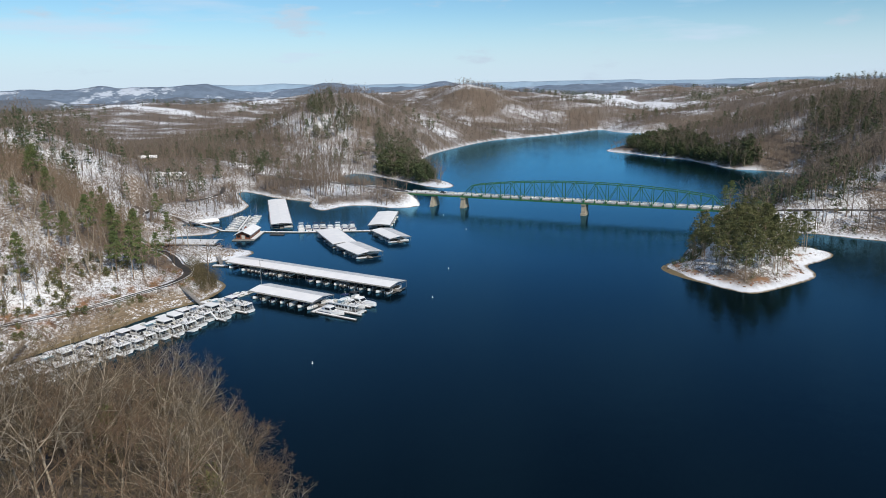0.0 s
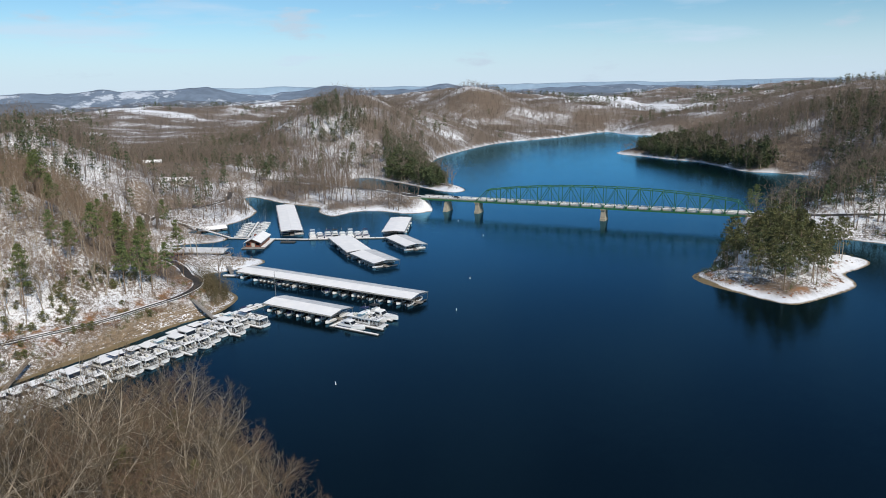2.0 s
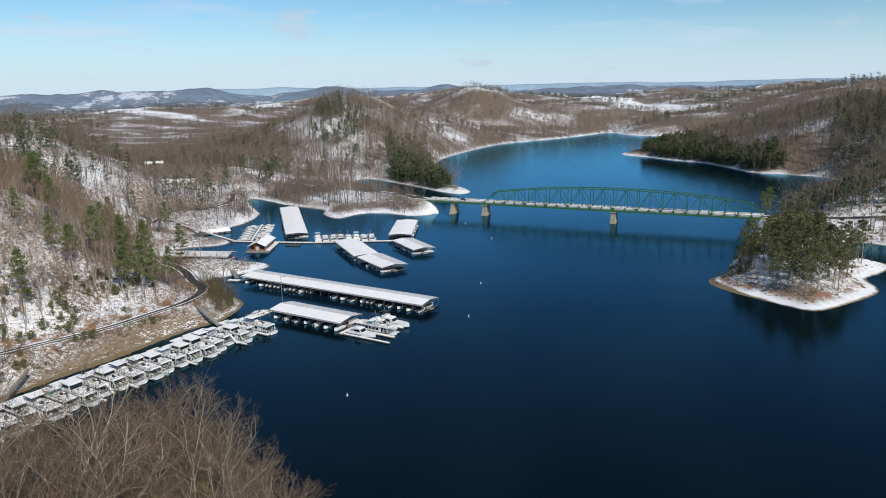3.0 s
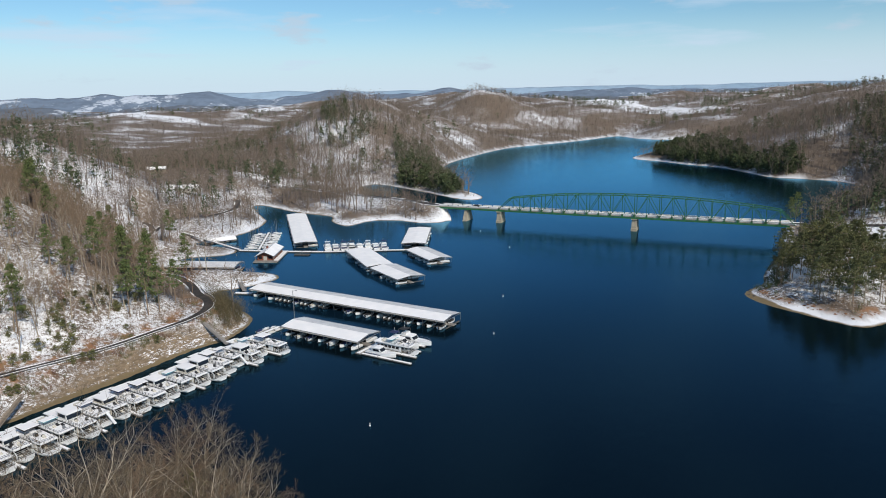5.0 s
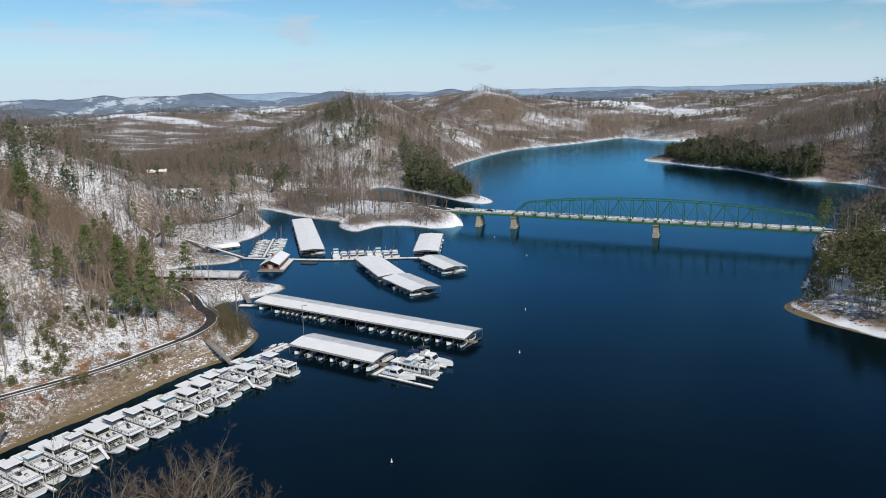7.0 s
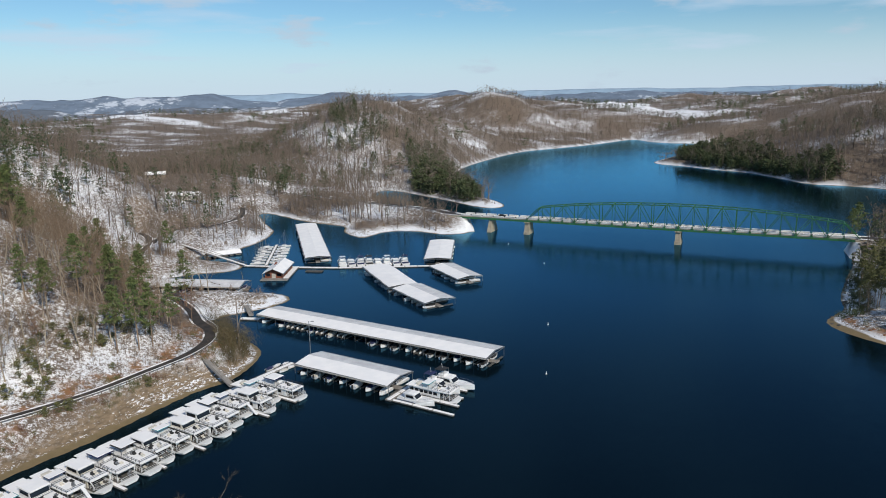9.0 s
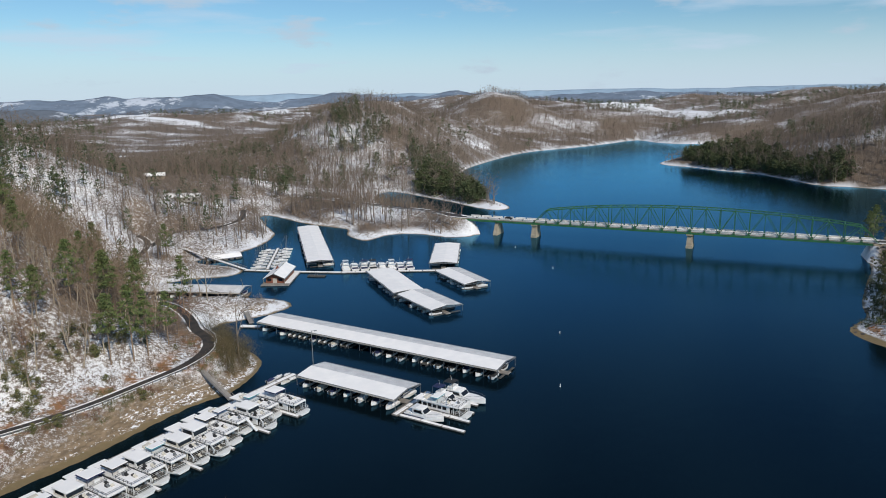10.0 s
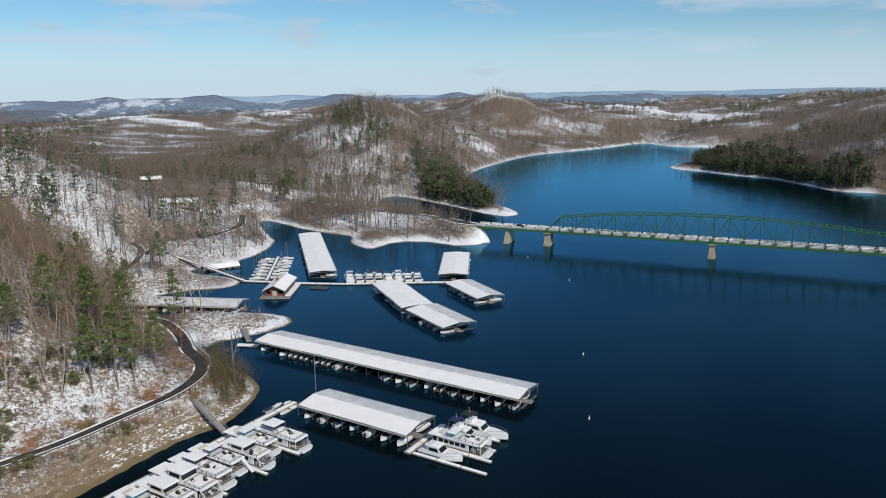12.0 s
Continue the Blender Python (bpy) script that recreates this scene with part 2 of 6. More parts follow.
M_POST = two_tone("galvanised_steel", (0.30, 0.31, 0.32), (0.20, 0.21, 0.22), 1.0, 0.5, 0.6)
M_FLOAT = two_tone("dark_float", (0.03, 0.03, 0.032), (0.05, 0.05, 0.05), 1.0, 0.7)
M_UNDER = two_tone("bare_roof_sheet", (0.22, 0.23, 0.24), (0.16, 0.165, 0.17), 0.6, 0.5, 0.3)
M_WHITE = two_tone("white_gelcoat", (0.78, 0.78, 0.77), (0.70, 0.70, 0.70), 0.3, 0.3)
M_CREAM = two_tone("cream_gelcoat", (0.66, 0.62, 0.54), (0.58, 0.55, 0.48), 0.3, 0.35)
M_GLASS = Nodes("tinted_glass", 0.08).done((0.012, 0.014, 0.018))
M_NAVY = two_tone("navy_canvas", (0.02, 0.03, 0.10), (0.015, 0.02, 0.06), 0.9, 0.8)
M_TEAL = two_tone("teal_canvas", (0.05, 0.32, 0.36), (0.04, 0.24, 0.28), 0.9, 0.7)
M_BLACK = two_tone("black_canvas", (0.02, 0.02, 0.022), (0.035, 0.035, 0.035), 0.9, 0.8)
M_CLAD = two_tone("redwood_cladding", (0.24, 0.08, 0.046), (0.17, 0.06, 0.036), 0.8, 0.8, stretch=(1, 1, 6))
M_TIMBER = two_tone("weathered_timber", (0.30, 0.24, 0.18), (0.20, 0.16, 0.12), 0.7, 0.85, stretch=(1, 1, 5))
M_STONE = two_tone("grey_rock", (0.30, 0.27, 0.24), (0.18, 0.16, 0.14), 0.7, 0.9, bump=0.4)
M_STONE_DARK = two_tone("wet_dark_rock", (0.10, 0.085, 0.07), (0.055, 0.048, 0.042), 0.7, 0.7, bump=0.4)
M_CLAY = two_tone("red_clay_clods", (0.27, 0.12, 0.055), (0.09, 0.065, 0.045), 0.12, 0.95, bump=0.4)
M_SIDING = two_tone("pale_siding", (0.50, 0.47, 0.42), (0.42, 0.39, 0.35), 0.5, 0.8)


# ---- helpers for building ----
def mesh_object(name, bm, material, parent=None, label="", m=None):
    data = bpy.data.meshes.new(name)
    bm.to_mesh(data)
    bm.free()
    for one in material if isinstance(material, (list, tuple)) else [material]:
        data.materials.append(one)
    ob = new(name, data)
    if parent:
        ob.parent = parent
    if m is not None:
        ob.matrix_basis = m
    if label:
        tagged(ob, label)
    return ob


def part(name, bm, material, parent, label=""):
    return mesh_object(name, bm, material, parent, label)


def raw_mesh(name, verts, faces, materials, indices=None, smooth=False):
    """A mesh from numpy arrays of vertices and of triangles or quads."""
    data = bpy.data.meshes.new(name)
    verts, faces = np.asarray(verts, np.float32), np.asarray(faces, np.int32)
    k = faces.shape[1]
    data.vertices.add(len(verts))
    data.vertices.foreach_set("co", verts.ravel())
    data.loops.add(faces.size)
    data.loops.foreach_set("vertex_index", faces.ravel())
    data.polygons.add(len(faces))
    data.polygons.foreach_set("loop_start", np.arange(0, faces.size, k, dtype=np.int32))
    if indices is not None:
        data.polygons.foreach_set("material_index", np.asarray(indices, np.int32))
    if smooth:
        data.polygons.foreach_set("use_smooth", np.ones(len(faces), bool))
    for one in materials:
        data.materials.append(one)
    data.update(calc_edges=True)
    return data


def box(bm, x0, y0, z0, x1, y1, z1, bevel=0.0):
    made = bmesh.ops.create_cube(bm, size=1.0)["verts"]
    for v in made:
        v.co = Vector((x0 + (v.co.x + 0.5) * (x1 - x0), y0 + (v.co.y + 0.5) * (y1 - y0), z0 + (v.co.z + 0.5) * (z1 - z0)))
    if bevel:
        edges = list({e for v in made for e in v.link_edges})
        bmesh.ops.bevel(bm, geom=edges, offset=bevel, segments=1, affect="EDGES")


def bar(bm, a, b, w, h=None):
    """A straight bar of rectangular section from a to b."""
    a, b, h = Vector(a), Vector(b), h or w
    d = b - a
    turn = d.to_track_quat("Z", "Y").to_matrix().to_4x4()
    made = bmesh.ops.create_cube(bm, size=1.0)["verts"]
    for v in made:
        v.co = Matrix.Translation((a + b) / 2) @ turn @ Vector((v.co.x * w, v.co.y * h, v.co.z * d.length))


def loft(bm, rings, closed=True, caps=True):
    """Skin over rings of points, each with the same number."""
    made = [[bm.verts.new(p) for p in ring] for ring in rings]
    n = len(made[0])
    for a, b in zip(made, made[1:]):
        for i in range(n if closed else n - 1):
            bm.faces.new((a[i], a[(i + 1) % n], b[(i + 1) % n], b[i]))
    if caps and closed:
        bm.faces.new(made[0][::-1])
        bm.faces.new(made[-1])


def thing(name, label, category, group="", m=None):
    ob = new(name)
    ob.empty_display_size = 0.5
    if m is not None:
        ob.matrix_basis = m
    return tagged(ob, label, category, group)


# ---- the lake's outline, as stretches of shore ----
KNOLL_SHORE = [(16, -120), (12, 0), (7, 60), (1, 100), (-8, 130), (-18, 158), (-28, 177), (-42, 188), (-51, 182), (-55, 168), (-58, 154), (-66, 142), (-92, 134), (-128, 142), (-136, 172), (-118, 198)]
MARINA_SHORE = [(-94, 225), (-85, 236), (-74, 247), (-62, 264), (-54, 274), (-45.5, 278.5), (-39.5, 294), (-38.7, 303), (-42, 311), (-48, 319), (-60, 330), (-66, 337), (-61, 342), (-54, 347), (-42, 352), (-34, 360), (-31.5, 366), (-37, 374), (-50, 380), (-64, 382), (-84, 378), (-98, 384), (-102, 396), (-96, 408), (-81, 419), (-65, 418), (-57, 427), (-62, 438), (-80, 448), (-88, 456), (-78, 462)]
COVE_SHORE = [(-63, 474), (-53.5, 495), (-49, 521), (-53.5, 538), (-62, 570), (-66, 596), (-58, 597), (-34, 555), (-13, 535), (-4.6, 528), (-8, 509), (0, 489.5), (5, 487), (19, 506), (38, 501), (49, 486.5), (64, 485), (72, 494), (74, 515), (66, 539), (54, 561), (40, 578), (22, 620), (20, 680), (37, 706)]
UPPER_SHORE = [(60, 660), (80, 618), (93, 583), (107, 574), (116, 587), (114, 614), (106, 636), (108, 690), (116, 780), (127, 855), (188, 965), (263, 1077), (324, 1111), (420, 1176), (508, 1262), (520, 1240), (512, 1200), (523, 1153), (560, 1126), (660, 1060), (640, 985), (520, 950), (420, 915), (394, 900), (353, 850), (375, 811), (385, 762), (403, 735), (401, 680), (398, 632), (415, 620), (440, 590)]
EAST_SHORE = [(425, 520), (370, 470), (310, 440), (264, 412), (246, 391), (229, 366), (213, 350), (194, 329), (184, 318), (175, 303), (167, 299), (156, 291), (157, 276), (164, 261), (169.5, 248.5), (175, 242.5), (189, 247.5), (216, 259), (222, 270), (224, 280), (239, 286), (253, 295), (254, 306), (243, 318), (244, 334), (258, 345), (276, 344), (286, 328), (299, 316), (335, 285), (375, 180), (395, -120)]


def rounded(points, times=2):
    """Corner cutting, to make a plan of straight stretches run smooth."""
    p = np.array(points, float)
    for _ in range(times):
        q = np.roll(p, -1, axis=0)
        p = np.stack((p * 0.75 + q * 0.25, p * 0.25 + q * 0.75), 1).reshape(-1, 2)
    return p


LAKE = rounded(KNOLL_SHORE + MARINA_SHORE + COVE_SHORE + UPPER_SHORE + EAST_SHORE)


def to_lines(x, y, line):
    """Distance from points to a polyline, and the place along it (segment, share)."""
    best, seg, share = np.full(x.shape, 1e9), np.zeros(x.shape, int), np.zeros(x.shape)
    for i, (a, b) in enumerate(zip(line[:-1], line[1:])):
        dx, dy = b[0] - a[0], b[1] - a[1]
        u = np.clip(((x - a[0]) * dx + (y - a[1]) * dy) / (dx * dx + dy * dy + 1e-9), 0, 1)
        d = np.hypot(x - a[0] - u * dx, y - a[1] - u * dy)
        near = d < best
        best, seg, share = np.where(near, d, best), np.where(near, i, seg), np.where(near, u, share)
    return best, seg, share


def from_shore(x, y):
    """Distance to the shoreline, positive on land."""
    ring = np.vstack((LAKE, LAKE[:1]))
    d, _, _ = to_lines(x, y, ring)
    inside = np.zeros(x.shape, bool)
    for a, b in zip(ring[:-1], ring[1:]):
        crosses = (a[1] > y) != (b[1] > y)
        with np.errstate(divide="ignore", invalid="ignore"):
            inside ^= crosses & (x < (b[0] - a[0]) * (y - a[1]) / (b[1] - a[1] + 1e-12) + a[0])
    return np.where(inside, -d, d)


def hashed(ix, iy, seed):
    h = (ix.astype(np.int64) * 374761393 + iy.astype(np.int64) * 668265263 + seed * 1442695041) & 0xFFFFFFFF
    h = ((h ^ (h >> 13)) * 1274126177) & 0xFFFFFFFF
    return ((h ^ (h >> 16)) & 0xFFFF) / 65535.0


def value_noise(x, y, seed=0):
    ix, iy = np.floor(x), np.floor(y)
    fx, fy = x - ix, y - iy
    fx, fy = fx * fx * (3 - 2 * fx), fy * fy * (3 - 2 * fy)
    a, b = hashed(ix, iy, seed), hashed(ix + 1, iy, seed)
    c, d = hashed(ix, iy + 1, seed), hashed(ix + 1, iy + 1, seed)
    return (a * (1 - fx) + b * fx) * (1 - fy) + (c * (1 - fx) + d * fx) * fy


def fractal(x, y, size, octaves=4, seed=0):
    total, amp, norm = 0.0, 1.0, 0.0
    for i in range(octaves):
        total = total + amp * value_noise(x / size, y / size, seed + i)
        norm, amp, size = norm + amp, amp * 0.5, size * 0.5
    return total / norm


def smooth(lo, hi, v):
    u = np.clip((v - lo) / (hi - lo), 0, 1)
    return u * u * (3 - 2 * u)


# hills: centre, reach along x and y, height
HILLS = [
    (-62, 30, 52, 80, 50),      # knoll below the flight
    (-140, 332, 62, 82, 37),     # rise above the marina road
    (-225, 560, 95, 90, 46),     # hill behind the car park
    (-120, 640, 70, 75, 20),
    (38, 935, 112, 125, 66),    # ridge beyond the cove
    (95, 770, 60, 110, 20),
    (290, 1400, 118, 110, 72),    # round hill at the head of the lake
    (110, 1120, 110, 110, 50),
    (480, 1420, 200, 110, 40),
    (470, 740, 60, 90, 15),      # wooded point across the water
    (640, 880, 170, 120, 36),
    (420, 430, 110, 100, 40),    # hill beyond the bridge
    (620, 640, 200, 200, 57),
    (950, 1080, 300, 260, 70),
    (204, 300, 22, 26, 7),       # wooded end of the east point
    (-420, 380, 160, 200, 50),
]
# roads: points with their heights
ROAD_MARINA = [(-215, 150, 12), (-160, 192, 9), (-118, 230, 7), (-101, 245, 6.5), (-88, 255, 6.3), (-78.5, 264, 6), (-69, 275.5, 6), (-60, 287, 6), (-55.5, 299, 6), (-56.5, 311, 6), (-62, 322, 6), (-69, 342, 5.5), (-80, 360, 5), (-100, 370, 4.6), (-114, 386, 4.3), (-117, 425, 4), (-114, 465, 3.6), (-118, 495, 4), (-128, 515, 4.6)]
ROAD_LOOP = [(-114, 478, 3.6), (-110, 500, 4.5), (-96, 512, 5.5), (-80, 524, 6.5), (-72, 540, 7.5), (-74, 575, 8)]
ROAD_NORTH = [(-210, 740, 12), (-130, 705, 10), (-75, 670, 8), (-28, 630, 7.5), (4, 588, 7.8), (28, 556, 8.4), (48, 530, 8.9), (64, 503.5, 9.0)]
ROAD_EAST = [(243, 382.5, 9.0), (262, 371, 9.2), (282, 364, 9.5), (305, 357, 10), (345, 335, 11), (420, 280, 12)]
ROADS = [(ROAD_MARINA, 1.75), (ROAD_LOOP, 1.9), (ROAD_NORTH, 3.4), (ROAD_EAST, 3.6)]


def curve_points(points, steps=6):
    """A road's points drawn out into a smooth line."""
    p = np.array(points, float)
    p = np.vstack((2 * p[0] - p[1], p, 2 * p[-1] - p[-2]))
    out = []
    for a, b, c, d in zip(p, p[1:], p[2:], p[3:]):
        for u in np.arange(steps) / steps:
            out.append(0.5 * (2 * b + (c - a) * u + (2 * a - 5 * b + 4 * c - d) * u * u + (3 * b - a - 3 * c + d) * u ** 3))
    out.append(p[-2])
    return np.array(out)


ROAD_LINES = [(curve_points(p), w) for p, w in ROADS]


def near_road(x, y):
    """Distance to the nearest road's edge and that road's height."""
    best, level = np.full(x.shape, 1e9), np.zeros(x.shape)
    for line, w in ROAD_LINES:
        d, seg, u = to_lines(x, y, line)
        z = line[seg, 2] * (1 - u) + line[np.minimum(seg + 1, len(line) - 1), 2] * u
        d = d - w
        near = d < best
        best, level = np.where(near, d, best), np.where(near, z, level)
    return best, level


def relief(x, y):
    """Height of the ground, distance from the shore, and nearness of a road."""
    x, y = np.asarray(x, float), np.asarray(y, float)
    d = from_shore(x, y)
    hill = np.zeros(x.shape)
    for cx, cy, rx, ry, h in HILLS:
        hill = np.maximum(hill, h * np.exp(-(((x - cx) / rx) ** 2 + ((y - cy) / ry) ** 2) * 0.8)) + 0.12 * h * np.exp(-(((x - cx) / rx) ** 2 + ((y - cy) / ry) ** 2))
    far = smooth(1300, 2100, np.hypot(x, y)) + smooth(-300, -600, x) * (1 - smooth(1300, 2100, np.hypot(x, y)))
    rolling = 2 + 96 * fractal(x + 900, y + 300, 460, 4, 3) ** 1.7
    hill = np.maximum(hill, np.clip(far, 0, 1) * rolling * (0.5 + 0.5 * smooth(-700, 250, x)))
    hill = hill * (0.86 + 0.28 * fractal(x, y, 70, 4, 11)) + 3.2 * fractal(x, y, 26, 3, 21)
    inland = np.clip(d, 0, None)
    bank = 1.9 * smooth(0, 11, inland) + 0.05 * np.minimum(inland, 40)
    reach = 1 - np.exp(-(np.clip(inland - 6, 0, None) / np.where(y < 205, 20, 38 - 13 * np.exp(-((x + 120) / 80) ** 2 - ((y - 330) / 65) ** 2))) ** 1.15)
    z = bank + hill * reach + 0.35 * (fractal(x, y, 5, 3, 31) - 0.5) * smooth(0, 6, inland)
    z = np.where(d < 0, np.maximum(-6, d * 0.16), z)
    r, level = near_road(x, y)
    z = np.where(d > 0, level - 0.06 + (z - level + 0.06) * smooth(0.8, 9, r), z)
    return z, d, r


def blob(x, y, cx, cy, rx, ry):
    return np.exp(-((x - cx) / rx) ** 2 - ((y - cy) / ry) ** 2)


def wide_bank(x, y):
    """Where the drawn-down bank lies broad and open."""
    return np.clip(0.4 * blob(x, y, 190, 262, 50, 40) + 1.3 * blob(x, y, 32, 497, 40, 13) + 0.7 * blob(x, y, -28, 532, 38, 36) + blob(x, y, -60, 270, 50, 50) + blob(x, y, -45, 363, 30, 20) + blob(x, y, 105, 590, 20, 30) + 0.5 * blob(x, y, 365, 820, 30, 60) + 0.6 * blob(x, y, 420, 1180, 130, 90), 0, 1)


def snowiness(x, y):
    """Snow lies longer on some slopes; fields far off are white."""
    s = 0.42 * blob(x, y, -122, 306, 72, 66) + 0.3 * blob(x, y, -84, 292, 30, 34) + 1.1 * blob(x, y, -70, 302, 17, 26) + 0.6 * blob(x, y, -170, 520, 90, 70) + blob(x, y, 300, 370, 70, 50) + 2.0 * blob(x, y, 200, 290, 45, 50) + 0.8 * blob(x, y, -90, 480, 50, 60) + 0.8 * blob(x, y, 20, 700, 60, 90) + 0.5 * blob(x, y, -10, 600, 80, 50) + 0.6 * blob(x, y, 250, 1240, 45, 40) - 0.5 * blob(x, y, 500, 760, 120, 160)
    return np.clip(s - 2.5 * smooth(205, 190, y) * (np.abs(x) < 140) + 2.2 * smooth(0.60, 0.72, fractal(x, y, 260, 3, 61)) * smooth(1500, 1900, np.hypot(x, y)), -2, 2)


def build_ground():
    """One sheet, finer towards the marina, that runs to the horizon."""
    view = np.radians(np.arange(-50, 50.01, 0.29))
    rest = np.radians(np.arange(55, 306, 3.5))
    turn = np.concatenate((view, rest))
    ring = np.concatenate(((0.5, 4, 8, 12, 16, 20), 24 * 1.0122 ** np.arange(0, 440)))
    a, r = np.meshgrid(turn, ring)
    x, y = r * np.sin(a), -40 + r * np.cos(a)
    z, d, road = relief(x.ravel(), y.ravel())
    n = len(turn)
    idx = np.arange(len(ring) * n).reshape(len(ring), n)
    nxt = np.roll(idx, -1, axis=1)
    quads = np.stack((idx[:-1], nxt[:-1], nxt[1:], idx[1:]), -1).reshape(-1, 4)
    verts = np.stack((x.ravel(), y.ravel(), z), -1)
    data = raw_mesh("ground", verts, quads[:, ::-1], [M_GROUND], smooth=True)
    layers = {
        "shore": np.clip(1 - smooth(3, 6.5, d + 4 * fractal(x.ravel(), y.ravel(), 14, 2, 5) - 7 * wide_bank(x.ravel(), y.ravel())), 0, 1) * (d > -20) * (y.ravel() > 205),
        "cut": np.maximum(smooth(8, 2.5, road) * smooth(0.2, 1.0, road) * smooth(8, 14, d) * np.clip(1.5 * blob(x.ravel(), y.ravel(), -85, 275, 60, 48), 0, 1), 1.2 * smooth(5.5, 7, d) * smooth(10.5, 8.5, d) * (np.hypot((x.ravel() - 190) / 45, (y.ravel() - 280) / 50) < 1)),
        "tan": blob(x.ravel(), y.ravel(), -76, 256, 40, 42) + 1.8 * blob(x.ravel(), y.ravel(), 159, 282, 7, 13),
        "snowy": snowiness(x.ravel(), y.ravel()),
        "bare": 1 - 0.5 * blob(x.ravel(), y.ravel(), -44, 299, 14, 24) - 0.3 * blob(x.ravel(), y.ravel(), 32, 497, 60, 30) - 0.35 * blob(x.ravel(), y.ravel(), 195, 270, 60, 60) - 0.8 * blob(x.ravel(), y.ravel(), -30, 540, 50, 55) - 0.7 * blob(x.ravel(), y.ravel(), 70, 545, 30, 42) - 0.25 * smooth(2, 9, d) - 0.65 * blob(x.ravel(), y.ravel(), -48, 362, 26, 18) - 1.05 * np.exp(-(((x.ravel() + 82) / 55) ** 2 + ((y.ravel() - 256) / 60) ** 2)),
    }
    for name, values in layers.items():
        data.attributes.new(name, "FLOAT", "POINT").data.foreach_set("value", values.astype(np.float32))
    ob = new("ground", data)
    return tagged(ob, "wooded lakeside ground under patchy snow", "ground", kind="structure")


ground = build_ground()

bm = bmesh.new()
bmesh.ops.create_grid(bm, x_segments=24, y_segments=40, size=1.0)
for v in bm.verts:
    v.co = Vector((250 + v.co.x * 620, 480 + v.co.y * 980, 0))
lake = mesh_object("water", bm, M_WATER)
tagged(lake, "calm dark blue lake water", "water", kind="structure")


def build_road(name, line, half, label, z=0.03):
    """A strip of asphalt laid on the ground along a line, with snow ploughed up beside it."""
    tang = np.gradient(line[:, :2], axis=0)
    tang /= np.linalg.norm(tang, axis=1)[:, None]
    side = np.stack((tang[:, 1], -tang[:, 0]), 1)

    def strip(lo, hi, za, zb, top=None):
        cols = [lo, hi] if top is None else [lo, (lo + hi) / 2, hi]
        hs = [za, zb] if top is None else [za, top, zb]
        v = np.stack([np.column_stack((line[:, :2] + side * c, line[:, 2] + h)) for c, h in zip(cols, hs)], 1)
        k = len(cols)
        i = np.arange(len(line) * k).reshape(-1, k)
        f = np.concatenate([np.stack((i[:-1, j], i[:-1, j + 1], i[1:, j + 1], i[1:, j]), -1) for j in range(k - 1)])
        return v.reshape(-1, 3), f

    ob = new(name, raw_mesh(name, *strip(-half, half, z, z), [M_ASPHALT]))
    tagged(ob, label, "road", kind="structure")
    for s in (-1, 1):
        lo, hi = sorted((s * (half - 0.15), s * (half + (0.6 if half < 1.8 else 0.9))))
        v, f = strip(lo, hi, 0.05, 0.0, 0.22)
        v[:, 2] -= np.repeat(0.5 * smooth(0.45, 0.62, fractal(line[:, 0], line[:, 1], 6, 2, 7)), 3)
        edge = new("snow_bank", raw_mesh("snow_bank", v, f, [M_SNOW]))
        edge.parent = ob


for (line, half), label in zip(ROAD_LINES, ("narrow wet asphalt marina road cut into the hillside", "snow-edged access loop by the car park", "two-lane road to the bridge", "two-lane road along the far bank")):
    build_road("road", line, half, label)


# ---- trees: templates as arrays of triangles ----
class Growth:
    """Collects triangles of trunks, limbs and twigs."""

    def __init__(self, seed):
        self.r = np.random.RandomState(seed)
        self.v, self.f, self.m = [], [], []
        self.n = 0

    def tube(self, pts, radii, sides, mat=0):
        start = self.n
        pts = [np.asarray(p, float) for p in pts]
        for i, (p, rad) in enumerate(zip(pts, radii)):
            d = pts[min(i + 1, len(pts) - 1)] - pts[max(i - 1, 0)]
            d = d / (np.linalg.norm(d) + 1e-9)
            u = np.cross(d, (0.3, 0.9, 0.2))
            u /= np.linalg.norm(u) + 1e-9
            w = np.cross(d, u)
            for k in range(sides):
                a = 2 * math.pi * k / sides
                self.v.append(p + rad * (u * math.cos(a) + w * math.sin(a)))
        for i in range(len(pts) - 1):
            for k in range(sides):
                a, b = start + i * sides + k, start + i * sides + (k + 1) % sides
                self.f += [(a, b, b + sides), (a, b + sides, a + sides)]
                self.m += [mat, mat]
        self.n += len(pts) * sides

    def twig(self, p, q, w, mat=0):
        """One tapering sliver from p to q."""
        p, q = np.asarray(p, float), np.asarray(q, float)
        s = np.cross(q - p, self.r.normal(size=3))
        s *= w / (np.linalg.norm(s) + 1e-9) / 2
        self.v += [p - s, p + s, q]
        self.f.append((self.n, self.n + 1, self.n + 2))
        self.m.append(mat)
        self.n += 3

    def tuft(self, p, size, mat=1):
        """One leaf-like triangle of needles."""
        a, b = self.r.normal(size=3), self.r.normal(size=3)
        a /= np.linalg.norm(a)
        b = np.cross(a, b)
        b /= np.linalg.norm(b) + 1e-9
        p = np.asarray(p, float)
        k = self.r.uniform(0.7, 1.3) * size
        self.v += [p - a * k * 0.6 - b * k * 0.28, p - a * k * 0.6 + b * k * 0.28, p + a * k * 0.7]
        self.f.append((self.n, self.n + 1, self.n + 2))
        self.m.append(mat)
        self.n += 3

    def arrays(self):
        return np.array(self.v), np.array(self.f), np.array(self.m)


